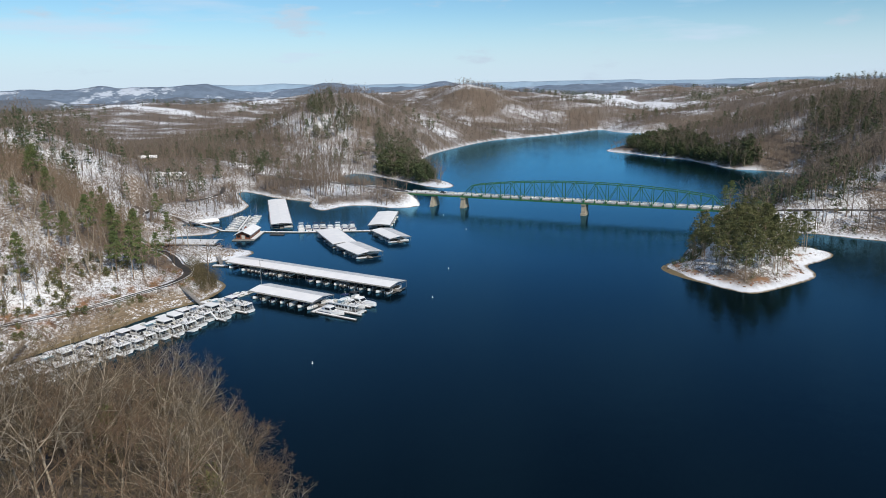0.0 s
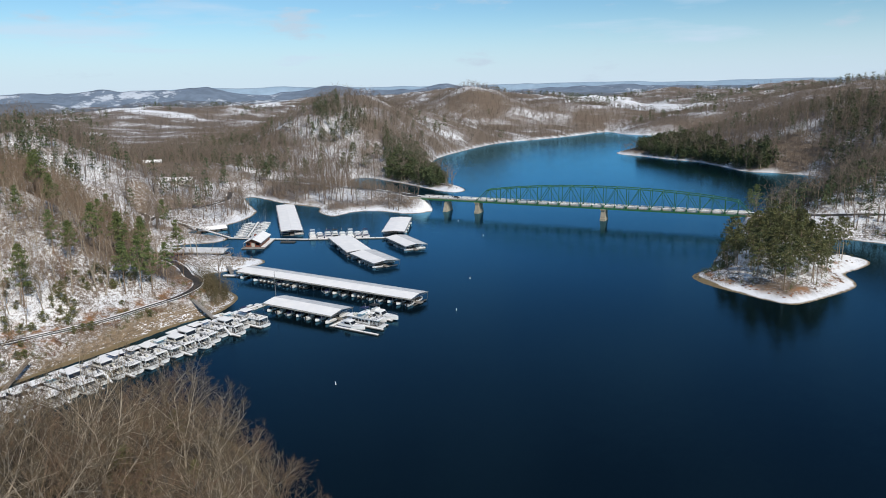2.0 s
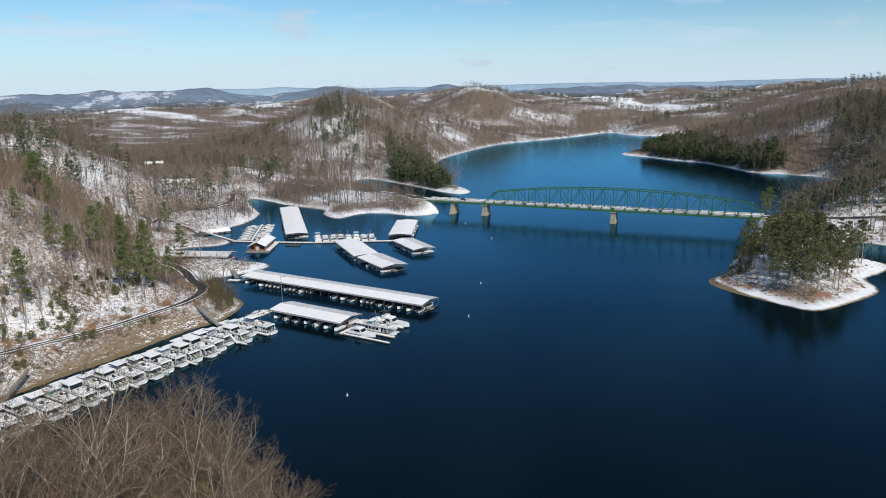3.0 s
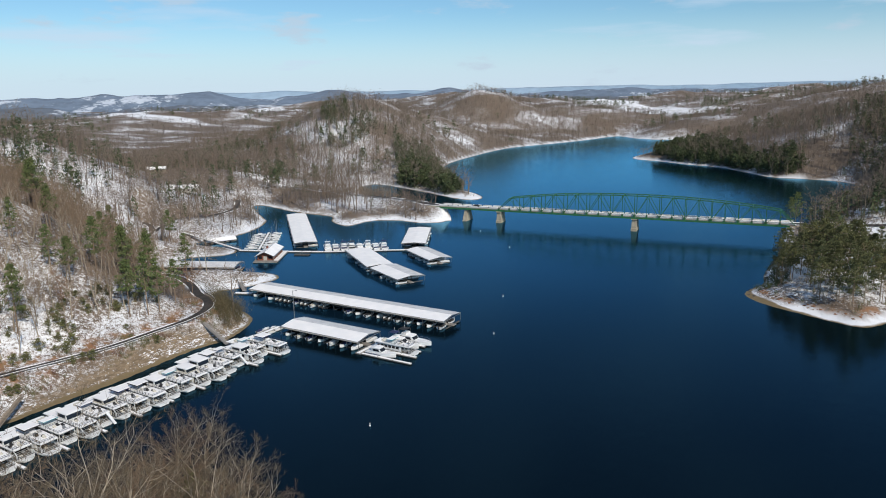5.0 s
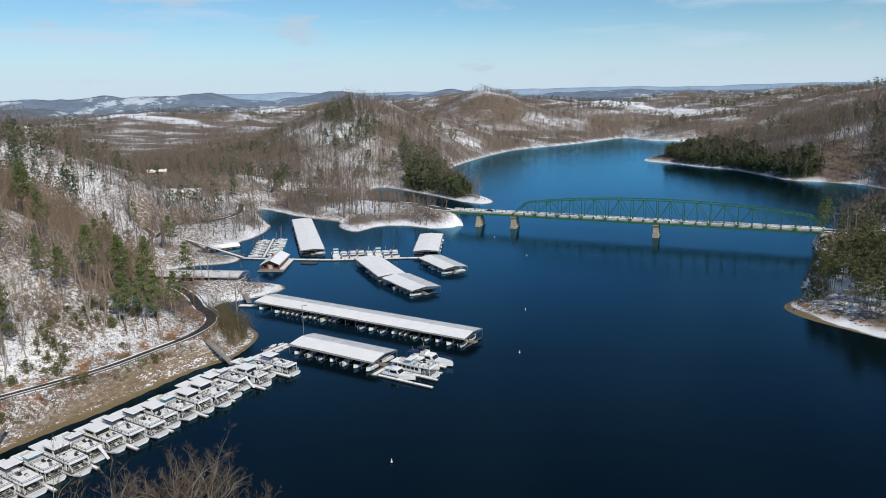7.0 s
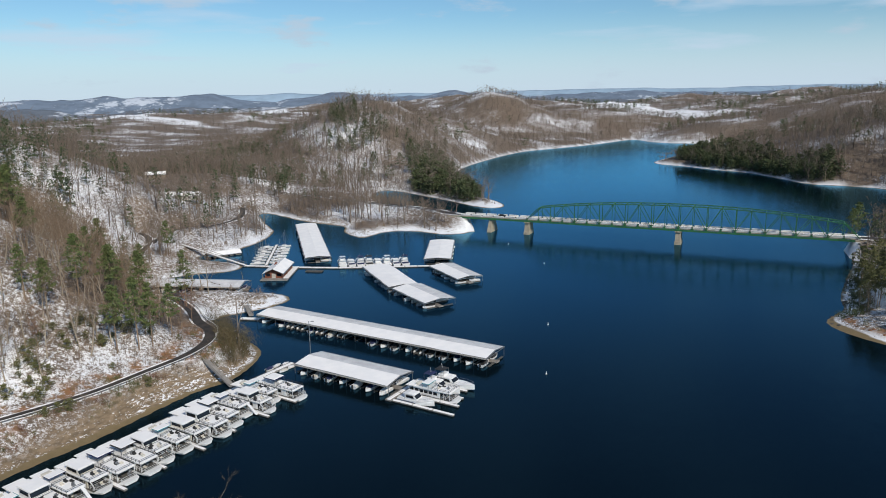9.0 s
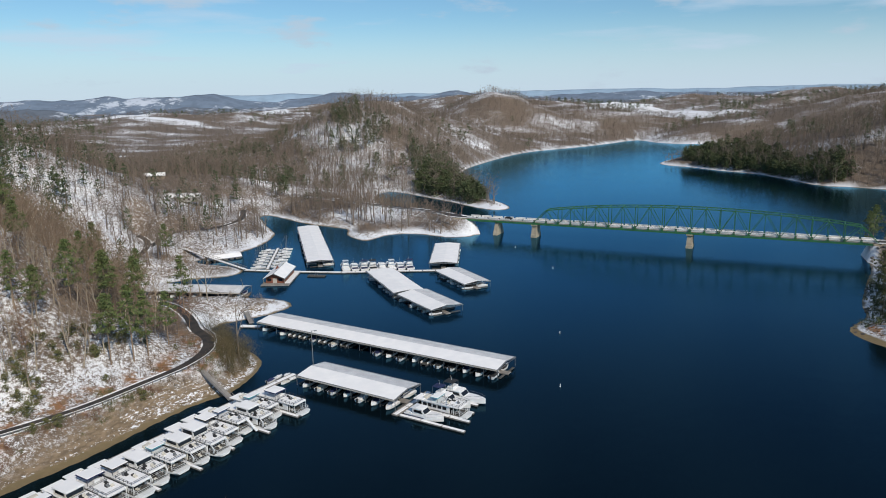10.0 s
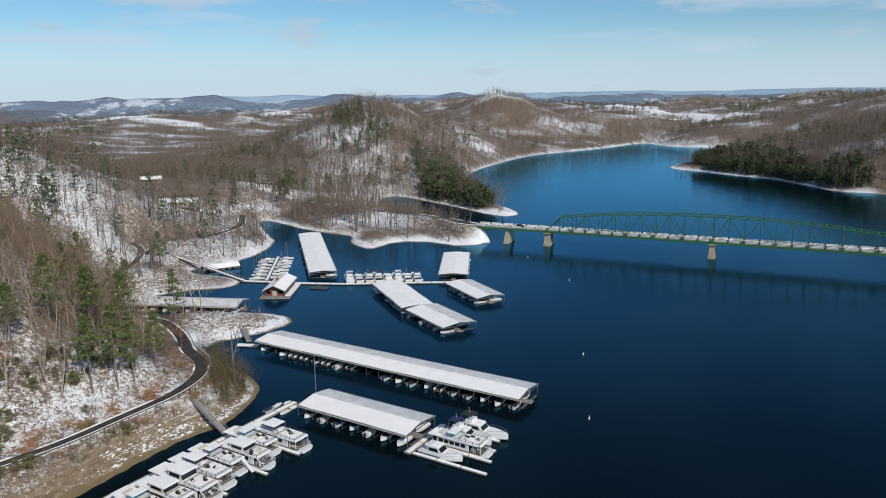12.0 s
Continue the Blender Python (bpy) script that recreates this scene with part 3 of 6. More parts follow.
def bare_tree(seed, height=20.0, limbs=9, branches=5, twigs=5, sides=4, fat=1.0, twig_w=0.05, spread=0.26, low=0.34, twig_len=(0.12, 0.26)):
    """A leafless forest hardwood: clear stem, rising limbs, fine outer twigs. Returns trunk and crown."""
    wood, crown = Growth(seed), Growth(seed + 500)
    r = wood.r
    lean = r.normal(size=2) * 0.035 * height
    steps = 5 if sides > 3 else 2
    stem = [np.array((lean[0] * u * u + r.normal() * 0.012 * height * u, lean[1] * u * u + r.normal() * 0.012 * height * u, height * 0.9 * u)) for u in np.linspace(0, 1, steps)]
    rad = 0.0125 * height * fat
    wood.tube(stem, [rad * (1.15 - 0.95 * u) for u in np.linspace(0, 1, steps)], sides)

    def on_stem(u):
        k = min(int(u * (steps - 1)), steps - 2)
        s = u * (steps - 1) - k
        return stem[k] * (1 - s) + stem[k + 1] * s

    for i in range(limbs):
        u = low + (0.98 - low) * (i + r.uniform(0, 0.8)) / limbs
        p = on_stem(min(u, 0.99))
        az = i * 2.4 + r.uniform(-0.5, 0.5)
        rise = r.uniform(0.8, 1.8)
        reach = height * spread * (0.55 + 0.75 * math.sin(math.pi * min(1, (u - low) / (1.02 - low) * 0.85 + 0.12))) * r.uniform(0.75, 1.15)
        out = np.array((math.cos(az), math.sin(az), rise))
        mid = p + out * reach * 0.45 + r.normal(size=3) * reach * 0.05
        end = mid + (out + (0, 0, r.uniform(0.1, 0.6))) * reach * 0.45
        lr = rad * (0.55 - 0.34 * u)
        if sides > 4:
            crown.tube([p, mid, end], [lr, lr * 0.6, lr * 0.15], 4)
        elif sides > 3:
            crown.tube([p, mid, end], [lr, lr * 0.6, lr * 0.12], 3)
        else:
            crown.twig(p, mid + (end - mid) * 0.8, lr * 2.2)
        for j in range(branches):
            s = (j + r.uniform(0.2, 1.0)) / branches
            q = p + (mid - p) * s * 2 if s < 0.5 else mid + (end - mid) * (s * 2 - 1)
            way = out * 0.55 + r.normal(size=3) * 0.75
            way[2] = abs(way[2]) * 0.7 + 0.15
            tip = q + way * reach * r.uniform(0.22, 0.42)
            if sides > 4:
                crown.tube([q, (q + tip) / 2 + r.normal(size=3) * reach * 0.03, tip], [lr * 0.42, lr * 0.25, lr * 0.06], 3)
            else:
                crown.twig(q, tip, max(lr * 0.7, twig_w * 1.4))
            for _ in range(twigs):
                g = q + (tip - q) * r.uniform(0.25, 1.0)
                w = way * 0.5 + r.normal(size=3) * 0.62
                w[2] += 0.25
                crown.twig(g, g + w * reach * r.uniform(*twig_len), twig_w, 1)
    return wood.arrays(), crown.arrays()


def spreading_tree(seed, height=18.0, limbs=8, forks=4, sprays=4, twigs=5, twig_w=0.035, fan=0.0):
    """A leafless oak or maple that forks again and again. Returns trunk and crown."""
    wood, crown = Growth(seed), Growth(seed + 500)
    r = wood.r
    unit = lambda v: v / (np.linalg.norm(v) + 1e-9)

    def path(p, d, length, bend, up):
        pts = [p]
        for _ in range(3):
            d = unit(d + r.normal(size=3) * bend + np.array((0, 0, up)))
            pts.append(pts[-1] + d * length / 3)
        return pts, d

    def turned(d, angle):
        side = unit(np.cross(d, r.normal(size=3)))
        return unit(d * math.cos(angle) + side * math.sin(angle))

    rad = 0.0098 * height
    stem, d0 = path(np.zeros(3), unit(np.array((r.normal() * 0.08, r.normal() * 0.08, 1.0))), height * (0.62 - 0.14 * fan), 0.07, 0.05)
    wood.tube(stem, [rad * 1.2, rad, rad * 0.8, rad * 0.55], 6)
    for i in range(limbs):
        u = 0.38 + 0.62 * (i + r.uniform(0, 0.7)) / limbs
        k = min(int(u * 3), 2)
        p = stem[k] + (stem[k + 1] - stem[k]) * (u * 3 - k if u < 1 else 1)
        az = i * 2.4 + r.uniform(-0.4, 0.4)
        lean = r.uniform(0.55, 1.0) * (1.1 - 0.55 * u) * (1 + 0.45 * fan)
        d = unit(np.array((math.cos(az) * math.sin(lean), math.sin(az) * math.sin(lean), math.cos(lean))))
        limb, dl = path(p, d, height * r.uniform(0.30, 0.42) * (1 + 0.25 * fan), 0.13 + 0.1 * fan, 0.10 - 0.05 * fan)
        lr = rad * (0.62 - 0.25 * u)
        crown.tube(limb, [lr, lr * 0.75, lr * 0.5, lr * 0.22], 4, 0)
        for j in range(forks):
            s = 0.3 + 0.7 * (j + r.uniform(0.1, 0.9)) / forks
            k2 = min(int(s * 3), 2)
            q = limb[k2] + (limb[k2 + 1] - limb[k2]) * (s * 3 - k2)
            fork, df = path(q, turned(unit(limb[k2 + 1] - limb[k2]), r.uniform(0.45, 0.85)), height * r.uniform(0.13, 0.2) * (1 + 0.2 * fan), 0.16 + 0.08 * fan, 0.14 - 0.09 * fan)
            crown.tube(fork, [lr * 0.42, lr * 0.3, lr * 0.2, lr * 0.08], 3, 0)
            for _ in range(sprays):
                a = r.randint(0, 3)
                g = fork[a] + (fork[a + 1] - fork[a]) * r.uniform(0.2, 1.0)
                w = turned(unit(fork[a + 1] - fork[a]), r.uniform(0.4, 0.9)) + np.array((0, 0, 0.25 - 0.15 * fan))
                e = g + unit(w) * height * r.uniform(0.05, 0.09)
                crown.twig(g, e, lr * 0.22, 1)
                for _ in range(twigs):
                    o = g + (e - g) * r.uniform(0.15, 1.0)
                    crown.twig(o, o + (turned(unit(e - g), r.uniform(0.3, 0.9)) + np.array((0, 0, 0.2))) * height * r.uniform(0.025, 0.055), twig_w, 1)
    return wood.arrays(), crown.arrays()


def pine_tree(seed, height=22.0, whorls=13, arms=5, tufts=11, size=0.75, low=0.28, width=0.17, sides=5, round_top=1.25, gaps=0.16):
    """A white pine or cedar: straight stem, uneven whorls of boughs with tufts of needles."""
    wood, crown = Growth(seed), Growth(seed + 700)
    r = wood.r
    lean = r.normal(size=2) * 0.02 * height
    stem = [np.array((lean[0] * u, lean[1] * u, height * u)) for u in (0, 0.35, 0.7, 1.0)]
    wood.tube(stem, [0.0115 * height * k for k in (1, 0.75, 0.42, 0.06)], sides)
    for i in range(whorls):
        u = low + (0.99 - low) * (i / (whorls - 1)) ** 0.92
        reach = height * width * (1.06 - ((u - low) / (1 - low)) ** round_top) * r.uniform(0.6, 1.25) * min(1, 0.6 + (u - low) * 3)
        for k in range(arms):
            if r.uniform() < gaps:
                continue
            az = i * 1.1 + k * 2 * math.pi / arms + r.uniform(-0.4, 0.4)
            long = reach * r.uniform(0.6, 1.15)
            p = np.array((lean[0] * u, lean[1] * u, height * u))
            q = p + np.array((math.cos(az) * long, math.sin(az) * long, long * r.uniform(-0.1, 0.3)))
            wood.twig(p, q, 0.012 * height * 0.45)
            clumps = [p + (q - p) * c + r.normal(size=3) * long * 0.07 for c in (0.45, 0.75, 1.0)]
            for j in range(tufts):
                c = clumps[(j * 2) % 3 if j % 4 else 2]
                crown.tuft(c + r.normal(size=3) * size * (0.62, 0.62, 0.34), size * r.uniform(0.6, 1.15), 0)
    return wood.arrays(), crown.arrays()


def join(trunk, crown, split):
    """Trunk and crown as one set of arrays; split: the crown takes the second material."""
    v = np.vstack((trunk[0], crown[0]))
    f = np.vstack((trunk[1], crown[1] + len(trunk[0])))
    m = np.concatenate((np.zeros(len(trunk[1]), int), np.full(len(crown[1]), 1 if split else 0)))
    return v, f, m


def scatter(rng, x0, x1, y0, y1, spacing, keep):
    """Uneven grid of places, thinned by keep(x, y, z, d, r)."""
    gx, gy = np.meshgrid(np.arange(x0, x1, spacing), np.arange(y0, y1, spacing))
    x = gx.ravel() + rng.uniform(-0.5, 0.5, gx.size) * spacing * 1.1
    y = gy.ravel() + rng.uniform(-0.5, 0.5, gx.size) * spacing * 1.1
    z, d, r = relief(x, y)
    ok = keep(x, y, z, d, r)
    return np.stack((x, y, z), 1)[ok]


def woodland(name, label, category, templates, places, rng, materials, scale=(0.75, 1.2)):
    """Many trees joined into one object."""
    vs, fs, ms, base = [], [], [], 0
    pick = rng.randint(0, len(templates), len(places))
    for k, (v, f, m) in enumerate(templates):
        p = places[pick == k]
        if not len(p):
            continue
        a = rng.uniform(0, 2 * math.pi, len(p))
        s = rng.uniform(*scale, len(p))
        wide = s * rng.uniform(0.85, 1.2, len(p))
        c, n = np.cos(a)[:, None], np.sin(a)[:, None]
        x = (v[None, :, 0] * c - v[None, :, 1] * n) * wide[:, None] + p[:, 0:1]
        y = (v[None, :, 0] * n + v[None, :, 1] * c) * wide[:, None] + p[:, 1:2]
        z = v[None, :, 2] * s[:, None] + p[:, 2:3] - 0.3
        vs.append(np.stack((x, y, z), -1).reshape(-1, 3))
        fs.append((f[None] + (base + np.arange(len(p)) * len(v))[:, None, None]).reshape(-1, 3))
        ms.append(np.tile(m, len(p)))
        base += len(p) * len(v)
    ob = new(name, raw_mesh(name, np.vstack(vs), np.vstack(fs), materials, np.concatenate(ms)))
    return tagged(ob, label, category, kind="stuff")


def tree_thing(name, label, category, group, trunk, crown, mats):
    """A tree of its own: an empty at its foot with a trunk and a crown."""
    ob = thing(name, label, category, group)
    for key, arr, used in (("trunk", trunk, mats[:1]), ("crown", crown, mats[1:])):
        piece = new(key, raw_mesh(key, arr[0], arr[1], used, np.minimum(arr[2], len(used) - 1)))
        piece.parent = ob
    return ob


def plant(master, places, rng, scale=(0.75, 1.2), grow=None):
    """Copies of the master trees at the places; the masters take the first ones."""
    for i, p in enumerate(places):
        ob = master[i % len(master)]
        s = rng.uniform(*scale) * (grow(p) if grow else 1.0)
        m = pose(p[0], p[1], p[2] - 0.25, 0, 0, rng.uniform(0, 360))
        if i < len(master):
            ob.matrix_basis = m
            ob.scale = (s, s, s)
        else:
            made = copy_thing(ob, m)
            made.scale = (s, s, s)


# ---- where the trees stand ----
rng = np.random.RandomState(7)
place_noise = lambda x, y, size, seed: fractal(x, y, size, 3, seed)

# hardwoods on the knoll below the flight, each a thing of its own
knoll_kinds = [spreading_tree(s, h, 9, 6, 6, 7, 0.034, 0.7) for s, h in ((1, 18), (2, 16), (3, 19), (4, 17), (5, 15), (6, 18), (12, 14), (13, 18))]
knoll_masters = [tree_thing("bare_hardwood_tree", ("leafless hardwood with pale spreading limbs on the wooded knoll", "leafless hardwood with red-brown twigs on the wooded knoll")[i % 3 == 1], "tree", "knoll hardwoods", *k, (M_BARK_PALE, M_BARK_PALE if i % 3 != 1 else M_BARK, M_TWIG_RUST if i % 3 == 1 else M_TWIG)) for i, k in enumerate(knoll_kinds)]
knoll_places = scatter(rng, -110, 16, 46, 192, 7.2, lambda x, y, z, d, r: (d > 0.8) & (x > -26 - 0.62 * (y + 8)))
rng.shuffle(knoll_places)
knoll_places = knoll_places[np.argsort(np.abs(knoll_places[:, 0] + 30) + np.abs(knoll_places[:, 1] - 130))]
grow = lambda p: (1.0 + 0.2 * smooth(152, 138, p[1]) * (1 + 0.9 * smooth(-34, -44, p[0])) + 0.28 * blob(p[0], p[1], -40, 181, 6, 6) - 0.04 * smooth(-44, -54, p[0]) - 0.16 * smooth(16, 6, from_shore(np.array(p[:1]), np.array(p[1:2]))[0]) * smooth(-36, -28, p[0])) * (1 - (0.22 - 0.14 * smooth(145, 165, p[1])) * smooth(6, 1, from_shore(np.array(p[:1]), np.array(p[1:2]))[0]))
plant(knoll_masters, knoll_places[:112], rng, (0.82, 1.15), grow)
woodland("knoll_woods", "leafless hardwoods behind the near knoll's front trees", "forest", [join(*k, False) for k in [spreading_tree(s, 18, 7, 4, 4, 4, 0.06, 0.8) for s in (7, 8, 9)]], knoll_places[112:], rng, [M_BARK], (0.65, 1.0))
holly_kinds = [pine_tree(s, 9, 8, 6, 24, 0.5, 0.12, 0.3, 5, 2.6) for s in (14, 15)]
holly_masters = [tree_thing("young_cedar", "olive-green young cedar among bare hardwoods on the knoll", "cedar tree", "knoll cedars", t, c, (M_BARK, M_SHRUB)) for t, c in holly_kinds]
holly_spots = np.array([(-28, 136), (-47, 174), (-38, 168), (-44, 142), (-20, 118), (-60, 128), (-16, 108), (-36, 122)], float)
plant(holly_masters, np.column_stack((holly_spots, relief(holly_spots[:, 0], holly_spots[:, 1])[0])), rng, (0.8, 1.35))

sapling_kinds = [join(*bare_tree(s, 9, 9, 4, 5, 3, 0.7, 0.075, 0.3, 0.12), False) for s in (16, 17, 18)]
sapling_places = scatter(rng, -100, 14, 60, 188, 3.8, lambda x, y, z, d, r: (d > 1.0) & (x > -22 - 0.62 * (y + 8)))
woodland("knoll_saplings", "brown leafless saplings and brush under the knoll's trees", "shrubs", sapling_kinds, sapling_places, rng, [M_BARK_BRUSH], (0.5, 1.15))

# pines on the east point
point_kinds = [pine_tree(s, 18, 8, 6, 34, 0.62, lo, w, 5, 2.3, 0.34) for s, lo, w in ((21, 0.40, 0.27), (22, 0.5, 0.24), (23, 0.3, 0.29), (24, 0.55, 0.26), (25, 0.2, 0.24), (20, 0.45, 0.31))]
point_masters = [tree_thing("pine_tree", "tall green pine with bare lower stem on the snowy point", "pine tree", "pines on the point", t, c, (M_BARK if i % 2 else M_BARK_PALE, M_NEEDLE_OLIVE if i % 5 else M_SHRUB)) for i, (t, c) in enumerate(point_kinds)]
point_places = scatter(rng, 160, 262, 252, 352, 5.7, lambda x, y, z, d, r: (d > 8.5 - 4 * smooth(280, 296, y) * smooth(200, 186, x)) & (r > 5) & (x > 175) & (x < 260) & (y < 352 - (x - 160) * 0.1))
rng.shuffle(point_places)
plant(point_masters, point_places[:118], rng, (0.58, 1.12))

point_bare = scatter(rng, 165, 270, 255, 380, 12.0, lambda x, y, z, d, r: (d > 8) & (r > 4) & (hashed(np.floor(x * 3), np.floor(y * 3), 8) < 0.7))
woodland("point_hardwoods", "leafless hardwoods among the pines on the point", "forest", [join(*bare_tree(s, 14, 9, 4, 6, 4, 0.8, 0.075, 0.27, 0.3), False) for s in (26, 27)], point_bare, rng, [M_BARK], (0.6, 1.0))

# russet trees that keep their dead leaves, by the road bend
russet_kinds = [bare_tree(s, 11, 10, 5, 8, 4, 0.9, 0.11, 0.28, 0.25) for s in (28, 29)]
russet_masters = [tree_thing("russet_tree", "young beech with russet dead leaves above the road", "tree", "russet beeches", *k, (M_BARK, M_BARK, M_BARK_RED)) for k in russet_kinds]
russet_spots = np.array([(-66, 314), (-70, 305), (-64, 322), (-84, 298), (-96, 276), (-110, 270)], float)
plant(russet_masters, np.column_stack((russet_spots, relief(russet_spots[:, 0], russet_spots[:, 1])[0])), rng, (0.6, 1.1))

# slope above the marina road: hardwoods and a few white pines
slope_kinds = [spreading_tree(s, 19, 7, 4, 4, 5, 0.055) for s in (31, 32, 33, 34, 35)]
slope_masters = [tree_thing("bare_hardwood_tree", "slender leafless hardwood on the snowy slope above the road", "tree", "slope hardwoods", *k, (M_BARK_PALE, M_BARK_PALE if i % 2 else M_BARK, M_BARK)) for i, k in enumerate(slope_kinds)]
open_spit = lambda x, y: ((x > -64) & (x < 0) & (y > 330) & (y < 412)) | (np.hypot((x + 72) / 26, (y - 440) / 34) < 1)
on_slope = lambda x, y, z, d, r: (d > 13) & (r > 4.5 + 6 * blob(x, y, -70, 290, 30, 34)) & (r + d > 20) & (hashed(np.floor(x * 4), np.floor(y * 4), 23) > 0.25 * blob(x, y, -85, 285, 34, 40)) & ~open_spit(x, y)
slope_places = scatter(rng, -190, -46, 215, 388, 6.2, on_slope)
rng.shuffle(slope_places)
nearest = np.argsort(np.abs(slope_places[:, 0] + 80) + np.abs(slope_places[:, 1] - 285) * 0.7)
plant(slope_masters, slope_places[nearest[:165]], rng, (0.7, 1.1))
slope_rest = slope_places[nearest[165:]]
pine_kinds = [pine_tree(s, 21, 11, 5, 30, 0.7, lo, 0.20, 5, 1.5) for s, lo in ((41, 0.42), (42, 0.5), (43, 0.36))]
pine_masters = [tree_thing("white_pine_tree", "dark green white pine among bare hardwoods", "pine tree", "slope pines", t, c, (M_BARK, M_NEEDLE)) for t, c in pine_kinds]
pine_spots = np.array([(-73, 288), (-78, 284), (-70, 292), (-66, 300), (-97, 288), (-104, 292), (-92, 300), (-84, 306), (-118, 300), (-126, 296), (-112, 318), (-105, 262), (-98, 330), (-80, 322), (-132, 318), (-140, 330), (-150, 420), (-128, 345), (-96, 440), (-140, 270), (-155, 300), (-88, 322), (-120, 330), (-70, 345), (-100, 350), (-135, 360), (-150, 345), (-92, 372), (-165, 330), (255, 401), (262, 406)], float)
pz, _, _ = relief(pine_spots[:, 0], pine_spots[:, 1])
plant(pine_masters, np.column_stack((pine_spots, pz)), rng, (0.75, 1.1))

# evergreen shrubs above the road
thin_places = scatter(rng, -170, -50, 222, 345, 2.9, lambda x, y, z, d, r: (d > 9) & (r > 3) & (place_noise(x, y, 16, 141) > 0.4))
woodland("slope_saplings", "thin grey saplings and fallen branches in the snow", "shrubs", [join(*bare_tree(s, 6, 5, 2, 3, 3, 0.9, 0.07, 0.25, 0.2), False) for s in (39, 40)], thin_places, rng, [M_BARK], (0.35, 1.1))
shrub_kinds = [pine_tree(s, 3.6, 5, 7, 22, 0.42, 0.08, 0.5, 4, 5.0) for s in (44, 45, 46)]
shrub_masters = [tree_thing("evergreen_shrub", "olive-green rhododendron bush on the snowy road bank", "bush", "road bank bushes", t, c, (M_BARK, M_SHRUB)) for t, c in shrub_kinds]
shrub_places = scatter(rng, -130, -60, 218, 300, 5.0, lambda x, y, z, d, r: (d > 6) & (r > 1.6) & (r < 26) & (place_noise(x, y, 13, 121) + 0.22 * blob(x, y, -108, 262, 26, 26) + 0.2 * blob(x, y, -88, 245, 12, 10) > 0.62))
plant(shrub_masters, shrub_places, rng, (0.45, 1.1))

# everything further off, joined
mid_bare = [join(*bare_tree(s, 17, 7, 3, 3, 3, 1.5, 0.17, 0.28, 0.32), False) for s in (51, 52, 53, 54, 55)]
mid_pine = [join(*pine_tree(s, 13, 6, 5, 5, 1.25, lo, w, 3, 2.1), True) for s, lo, w in ((61, 0.2, 0.24), (62, 0.35, 0.27), (63, 0.28, 0.21), (64, 0.15, 0.28))]
far_bare = [join(*bare_tree(s, 12, 8, 1, 1, 3, 2.2, 0.75, 0.3, 0.25, (0.2, 0.34)), False) for s in (71, 72, 73, 74)]
far_pine = [join(*pine_tree(s, 11, 4, 4, 4, 1.9, 0.2, 0.32, 3, 2.4), True) for s in (81, 82, 83)]

in_view = lambda x, y: np.abs(np.arctan2(x - 0, y + 30)) < radians(47)
cabin_glade = lambda x, y: np.hypot((x + 136) / 11, (y - 606) / 36) < 1
near_zone = lambda x, y: cabin_glade(x, y) | (x > -190) & (x < -46) & (y < 388) | open_spit(x, y)
snowy_gap = lambda x, y: place_noise(x, y, 60, 91)


def hardwood(x, y, z, d, r):
    thin = hashed(np.floor(x * 7), np.floor(y * 7), 5) < (0.28 + 0.95 * snowy_gap(x, y) + 0.35 * (x > 380)) * (1 - 0.72 * np.clip(1.3 * blob(x, y, -165, 500, 85, 62), 0, 1))
    point = (x > 155) & (x < 262) & (y < 356)
    return (d > 4.5) & (r > 5) & in_view(x, y) & ~near_zone(x, y) & thin & (y > 200) & ~point


mid_places = scatter(rng, -420, 560, 200, 900, 6.9, lambda x, y, z, d, r: hardwood(x, y, z, d, r) & (np.hypot(x, y) < 900))
crest = scatter(rng, -200, -78, 290, 400, 4.5, lambda x, y, z, d, r: (d > 20) & (r > 8) & (x * 0.5 + y > 265) & ~open_spit(x, y))
woodland("crest_woods", "dense leafless brown woods along the crest above the road", "forest", [join(*bare_tree(s, 15, 8, 3, 5, 4, 0.7, 0.085, 0.3, 0.3), False) for s in (46, 47, 48)], crest, rng, [M_BARK], (0.7, 1.1))
inlet_places = scatter(rng, -10, 62, 530, 628, 3.4, lambda x, y, z, d, r: (d > 2.5) & (r > 2.5) & (x * 0.62 + y > 572))
woodland("inlet_thicket", "leafless brown thicket between the road and the inlet", "shrubs", [join(*bare_tree(s, 8, 6, 3, 3, 3, 1.2, 0.13, 0.3, 0.15), False) for s in (49, 50)], inlet_places, rng, [M_BARK], (0.6, 1.2))
woodland("slope_woods", "leafless woods on the crest above the road", "forest", [join(*k, False) for k in [bare_tree(s, 18, 9, 4, 6, 4, 0.8, 0.075, 0.27, 0.36) for s in (36, 37, 38)]], slope_rest, rng, [M_BARK], (0.7, 1.1))
woodland("hardwood_forest", "leafless grey-brown hardwood forest on snowy hillsides", "forest", mid_bare, mid_places, rng, [M_BARK_MID])
stem_places = scatter(rng, -300, -95, 425, 700, 6.0, lambda x, y, z, d, r: (d > 12) & (r > 4) & in_view(x, y) & ~cabin_glade(x, y))
woodland("hillside_saplings", "slender grey trunks standing in snow on the hillside", "forest", [join(*bare_tree(s, 13, 5, 2, 2, 3, 1.1, 0.14, 0.2, 0.4), False) for s in (56, 57, 58)], stem_places, rng, [M_BARK_MID], (0.6, 1.1))
ever = lambda x, y: place_noise(x, y, 95, 101) + 0.25 * place_noise(x, y, 25, 103)
